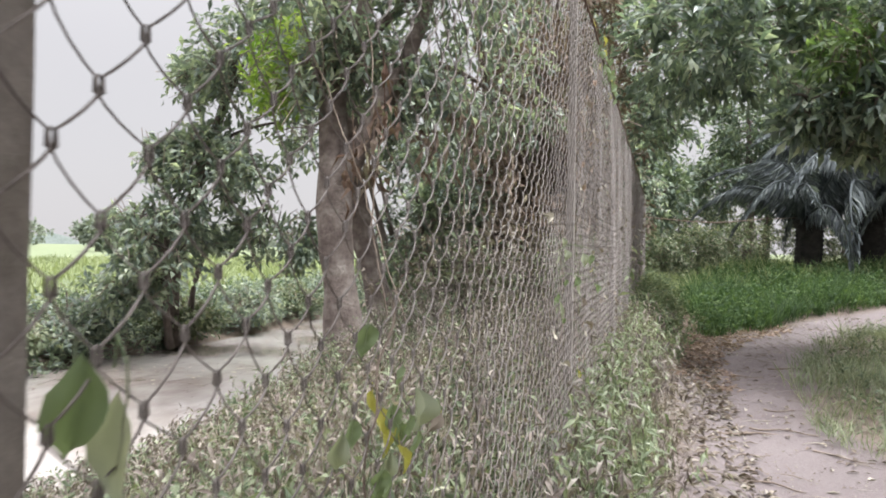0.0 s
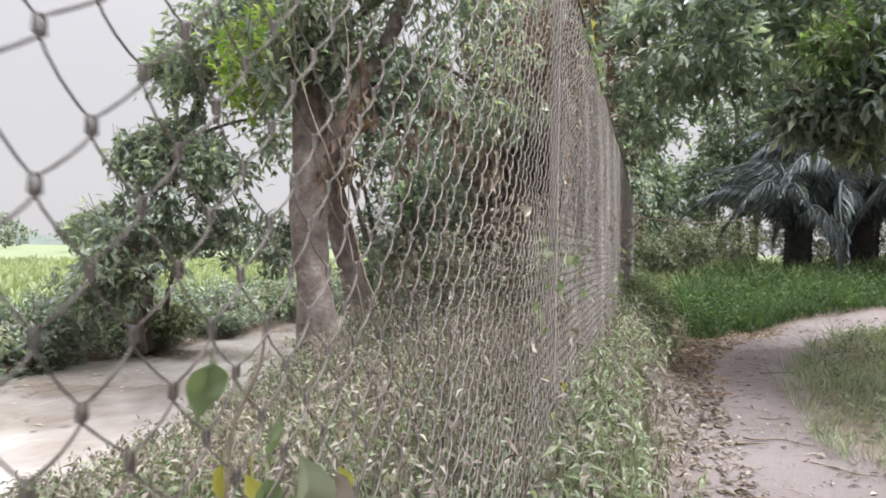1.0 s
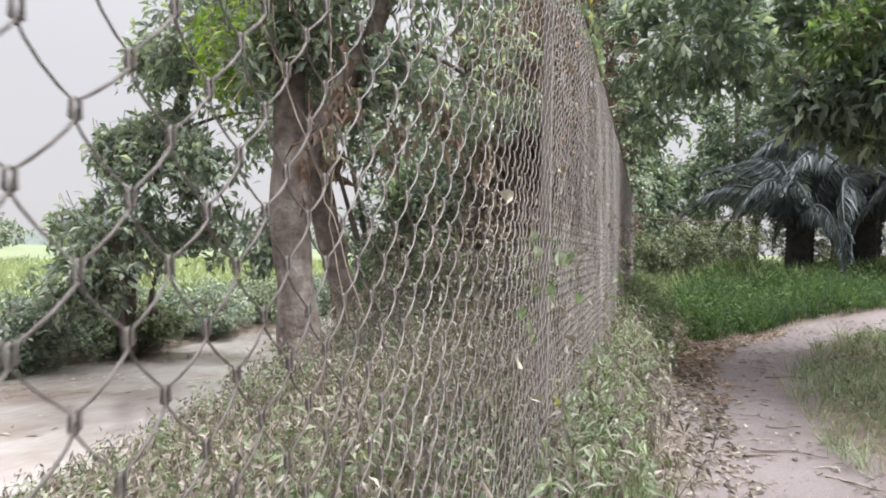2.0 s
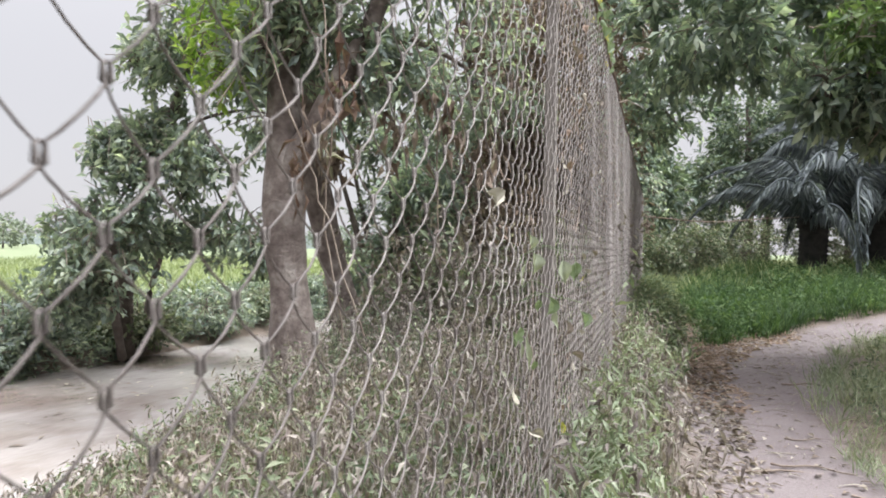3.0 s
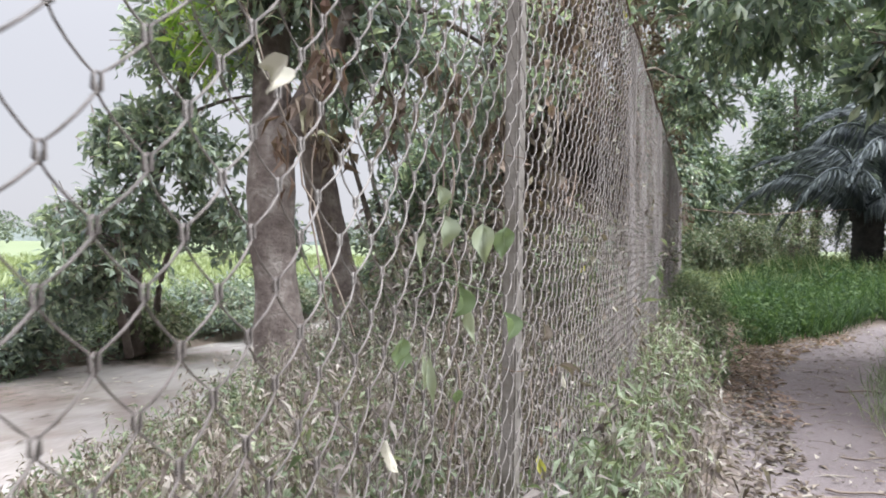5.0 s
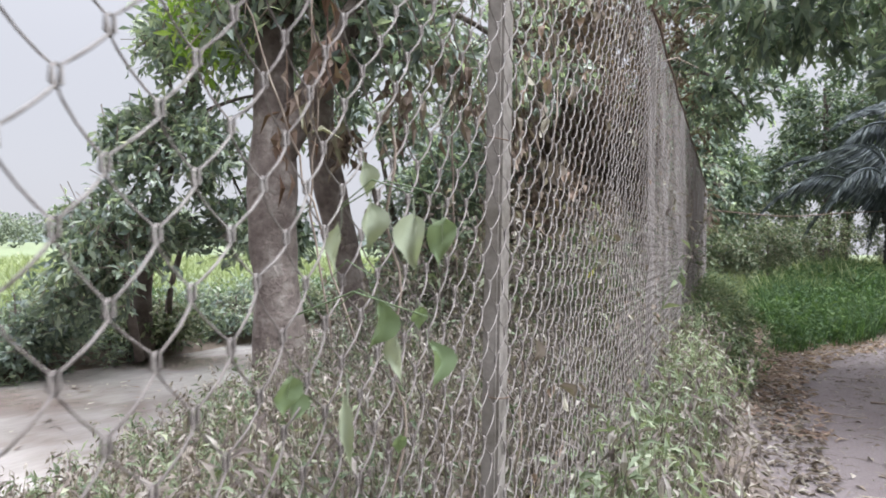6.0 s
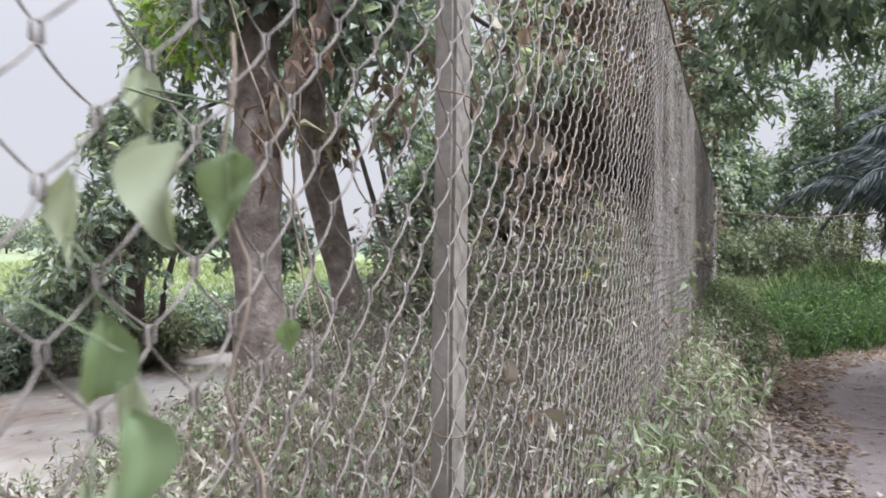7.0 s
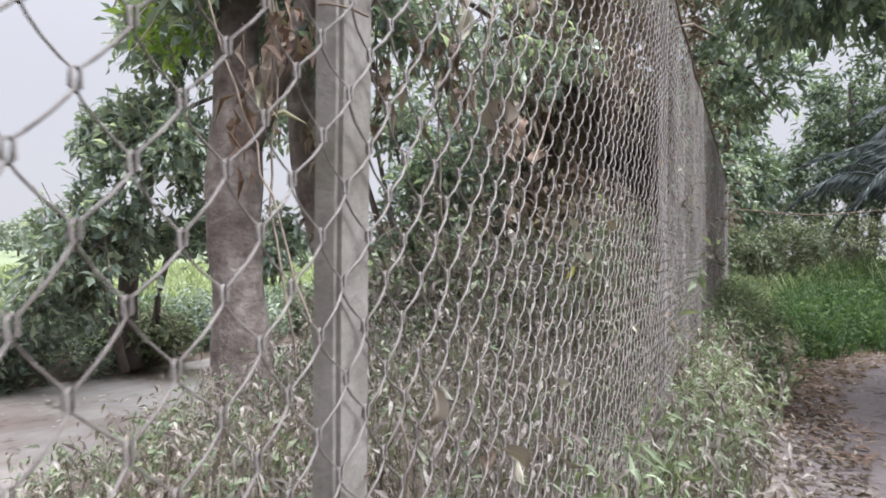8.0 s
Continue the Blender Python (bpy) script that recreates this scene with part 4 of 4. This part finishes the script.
def vine(label, stem, leaves, x=0.012):
    ob = thing("vine", label, "vine", (0, stem[0][0], stem[0][1]), "vines on the fence")
    sy, sz = np.array(stem, float).T
    t, src = np.linspace(0, 1, 26), np.linspace(0, 1, len(stem))
    yy, zz = np.interp(t, src, sy), np.interp(t, src, sz)
    xx = lean(yy, zz) + 0.006 * np.sin(t * 23)
    h = Heap()
    h.tube(np.stack([xx, yy - stem[0][0], zz - stem[0][1]], 1), 0.0016, 5)
    put("stem", h.mesh("stem", M_TWIG, True), ob)
    for n, (kind, y, z, turn, size, *out) in enumerate(leaves):
        me = LEAF_KINDS[kind][n % len(LEAF_KINDS[kind])]
        lx = out[0] if out else float(lean(y, z)) + x * (1 if n % 3 else -0.6)
        m = pose(lx, y - stem[0][0], z - stem[0][1] + 0.02, R.uniform(-12, 12), R.uniform(-14, 14), turn)
        put("leaf", me, ob, m @ Matrix.Diagonal((size, size, size, 1)), {"straw": "pale yellow"}.get(kind, kind) + " hanging leaf")
        if lx > 0.03 and x > 0:
            h, ly, lz = Heap(), y - stem[0][0], z - stem[0][1]
            h.tube([(0.005, ly + 0.03, lz + 0.03), (lx * 0.5, ly + 0.015, lz + 0.055), (lx, ly, lz + 0.04)], [0.0008, 0.0007, 0.0006], 4)
            put("stalk", h.mesh("stalk", M_VINE, True), ob)
    return ob


vine("withering vine with green and pale hanging leaves in the mesh", [(3.10, 1.52), (3.09, 1.44), (3.12, 1.36), (3.10, 1.28), (3.14, 1.2), (3.11, 1.1), (3.13, 0.8), (3.1, 0.4)],
     [("pale", 3.008, 1.410, -40, 0.82, 0.030), ("pale", 2.971, 1.390, -15, 0.78, 0.020), ("pale", 2.960, 1.395, -70, 0.84, 0.100), ("green", 2.962, 1.394, -75, 0.78, 0.125),
      ("green", 2.939, 1.322, -30, 0.65, 0.075), ("pale", 2.948, 1.296, -50, 0.68, 0.090), ("green", 2.891, 1.298, -25, 0.54, 0.145), ("green", 2.886, 1.264, -35, 0.7), ("straw", 2.98, 1.229, -40, 1.1), ("straw", 3.015, 1.222, -30, 0.9), ("pale", 3.01, 1.45, -40, 0.6), ("green", 3.10, 1.163, -60, 0.5),
      ("green", 2.91, 1.25, 30, 0.55), ("green", 3.15, 1.30, -60, 0.6)])
vine("young vine with green and yellow leaves low in the mesh", [(1.45, 1.36), (1.42, 1.28), (1.38, 1.2), (1.4, 1.05), (1.35, 0.8), (1.4, 0.4)],
     [("green", 0.955, 1.338, -50, 0.95), ("pale", 0.975, 1.315, -20, 1.2), ("yellow", 1.50, 1.19, -30, 1.4, -0.018), ("green", 1.39, 1.315, -60, 0.9), ("pale", 1.467, 1.225, -20, 1.0, 0.05), ("green", 1.46, 1.26, 15, 0.8), ("yellow", 1.41, 1.23, -75, 0.6),
      ("green", 1.31, 1.22, -30, 0.7), ("pale", 1.29, 1.21, -65, 0.7), ("green", 1.47, 1.2, -45, 0.8), ("yellow", 1.58, 1.18, -30, 0.6)] + [(("green", "pale", "green", "yellow", "green", "brown")[q % 6], 1.28 + 0.33 * (q * 7 % 19) / 19, 1.0 + 0.2 * (q * 5 % 13) / 13, -80 + q * 37 % 120, 0.65 + 0.04 * (q % 6)) for q in range(22)])
vine("vine with a few yellowing leaves low in the mesh", [(3.62, 1.2), (3.66, 1.1), (3.62, 1.0), (3.68, 0.85), (3.72, 0.7), (3.75, 0.4)],
     [("yellow", 3.77, 0.87, -60, 1.1), ("green", 3.6, 0.9, 10, 0.7), ("brown", 3.67, 1.2, -40, 0.9)])
vine("bright green vine climbing over the top wire", [(4.3, 2.3), (4.5, 2.56), (4.7, 2.6), (4.9, 2.5), (5.2, 2.55), (5.5, 2.4)],
     [("green" if q % 4 else "yellow", 4.3 + 0.05 * q, 2.62 - 0.02 * (q * 7 % 9), q * 77 % 360, 1.0 + 0.08 * (q % 3)) for q in range(26)], 0.03)
vine("dry brown vine tangled in the mesh", [(3.7, 2.5), (3.85, 2.25), (3.75, 2.0), (3.95, 1.8), (3.85, 1.6), (4.1, 1.5), (4.3, 1.7)],
     [("brown", 3.7 + 0.6 * R.rand(), 1.55 + 0.85 * R.rand(), R.uniform(0, 360), R.uniform(0.6, 1.1)) for q in range(34)], -0.02)

CAUGHT = [("white", 2.62, 1.53, 0.9), ("white", 4.38, 1.43, 0.9), ("white", 4.47, 1.36, 0.8), ("white", 2.86, 1.17, 0.9), ("brown", 3.93, 1.08, 1.0), ("white", 3.62, 1.72, 1.0), ("yellow", 4.42, 1.33, 0.6), ("white", 3.8, 1.66, 1.0), ("white", 3.1, 1.02, 1.0), ("white", 4.0, 1.05, 1.2)]
rs = np.random.RandomState(17)
CAUGHT += [(("brown", "brown", "white", "brown")[q % 4], rs.uniform(3.7, 6.6), rs.uniform(0.5, 1.25) if q % 3 else rs.uniform(1.2, 2.3), rs.uniform(0.5, 0.9)) for q in range(70)]
for n, (kind, y, z, size) in enumerate(CAUGHT):
    me = LEAF_KINDS[kind][n % len(LEAF_KINDS[kind])]
    m = pose(float(lean(y, z)) + 0.002, y, z, rs.uniform(-60, 60), rs.uniform(-30, 30), rs.uniform(-100, 20)) @ Matrix.Diagonal((size, size, size, 1))
    tagged(put("caught_leaf", me, at=m), {"white": "bleached dead leaf", "brown": "brown dead leaf", "pale": "pale withered leaf", "yellow": "yellow leaf"}[kind] + " caught in the wire mesh", "leaf", "leaves caught in the fence")

# wisps of dead foliage that hang on the leaning trunk and from the boughs beside it
for n, (x, y, z, k) in enumerate([(-2.2, 5.95, 2.1, 14), (-2.0, 5.92, 2.3, 14), (-1.92, 5.95, 2.6, 18), (-2.72, 7.5, 2.3, 40), (-1.6, 7.0, 2.85, 34), (-1.42, 7.0, 2.55, 30), (-1.75, 6.6, 2.4, 26), (-1.15, 7.4, 2.3, 30)]):
    h = Heap()
    base = np.array([x, y, z]) + R.normal(size=(k, 3)) * (0.07, 0.07, 0.13)
    h.leaves(base, R.normal(size=(k, 3)) * 0.4 - (0, 0, 1.0), R.uniform(0.1, 0.24, k), R.uniform(0.035, 0.085, k), None, 0.6, 0.3)
    h.tube([(x, y, z + 0.5), (x + 0.02, y, z), (x, y + 0.02, z - 0.25)], 0.006, 5)
    tagged(put("dead_frond", h.mesh("dead_frond", M_RUSSET if n in (0, 2) else M_DEAD)), "brown wisp of dead foliage hanging on the tree", "dead foliage", kind="stuff")
for n, pts in enumerate([[(-2.1, 6.0, 3.4), (-1.95, 5.9, 2.4), (-2.0, 5.95, 1.6), (-1.85, 6.0, 0.7)], [(-2.6, 5.9, 3.2), (-2.15, 5.85, 2.2), (-1.9, 5.9, 1.5), (-1.7, 6.0, 0.8)], [(-1.4, 7.2, 3.4), (-1.5, 7.0, 2.2), (-1.45, 7.1, 0.8)]]):
    h = Heap()
    p = np.array(pts)
    t, src = np.linspace(0, 1, 16), np.linspace(0, 1, len(p))
    h.tube(np.stack([np.interp(t, src, p[:, q]) for q in range(3)], 1) + R.normal(size=(16, 3)) * 0.012, 0.007, 5)
    tagged(put("hanging_creeper", h.mesh("hanging_creeper", M_TWIG, True)), "grey-brown woody creeper hanging from the tree", "creeper", "creepers on the tree")

h = Heap()
h.tube(bend((0.0, 16.54, 2.2), (4.2, 22.2, 2.5), -0.12, 14), 0.011, 5)
tagged(put("slack_wire", h.mesh("slack_wire", M_RUST, True)), "slack wire tied from the last post to a palm", "wire")
h = Heap()
h.tube([(-0.03, 6.7, 2.53), (0.05, 6.85, 2.585), (0.17, 7.1, 2.57)], [0.006, 0.005, 0.003], 5)
tagged(put("caught_twig", h.mesh("caught_twig", M_TWIG, True)), "pale dry twig lodged on the top wire", "twig")
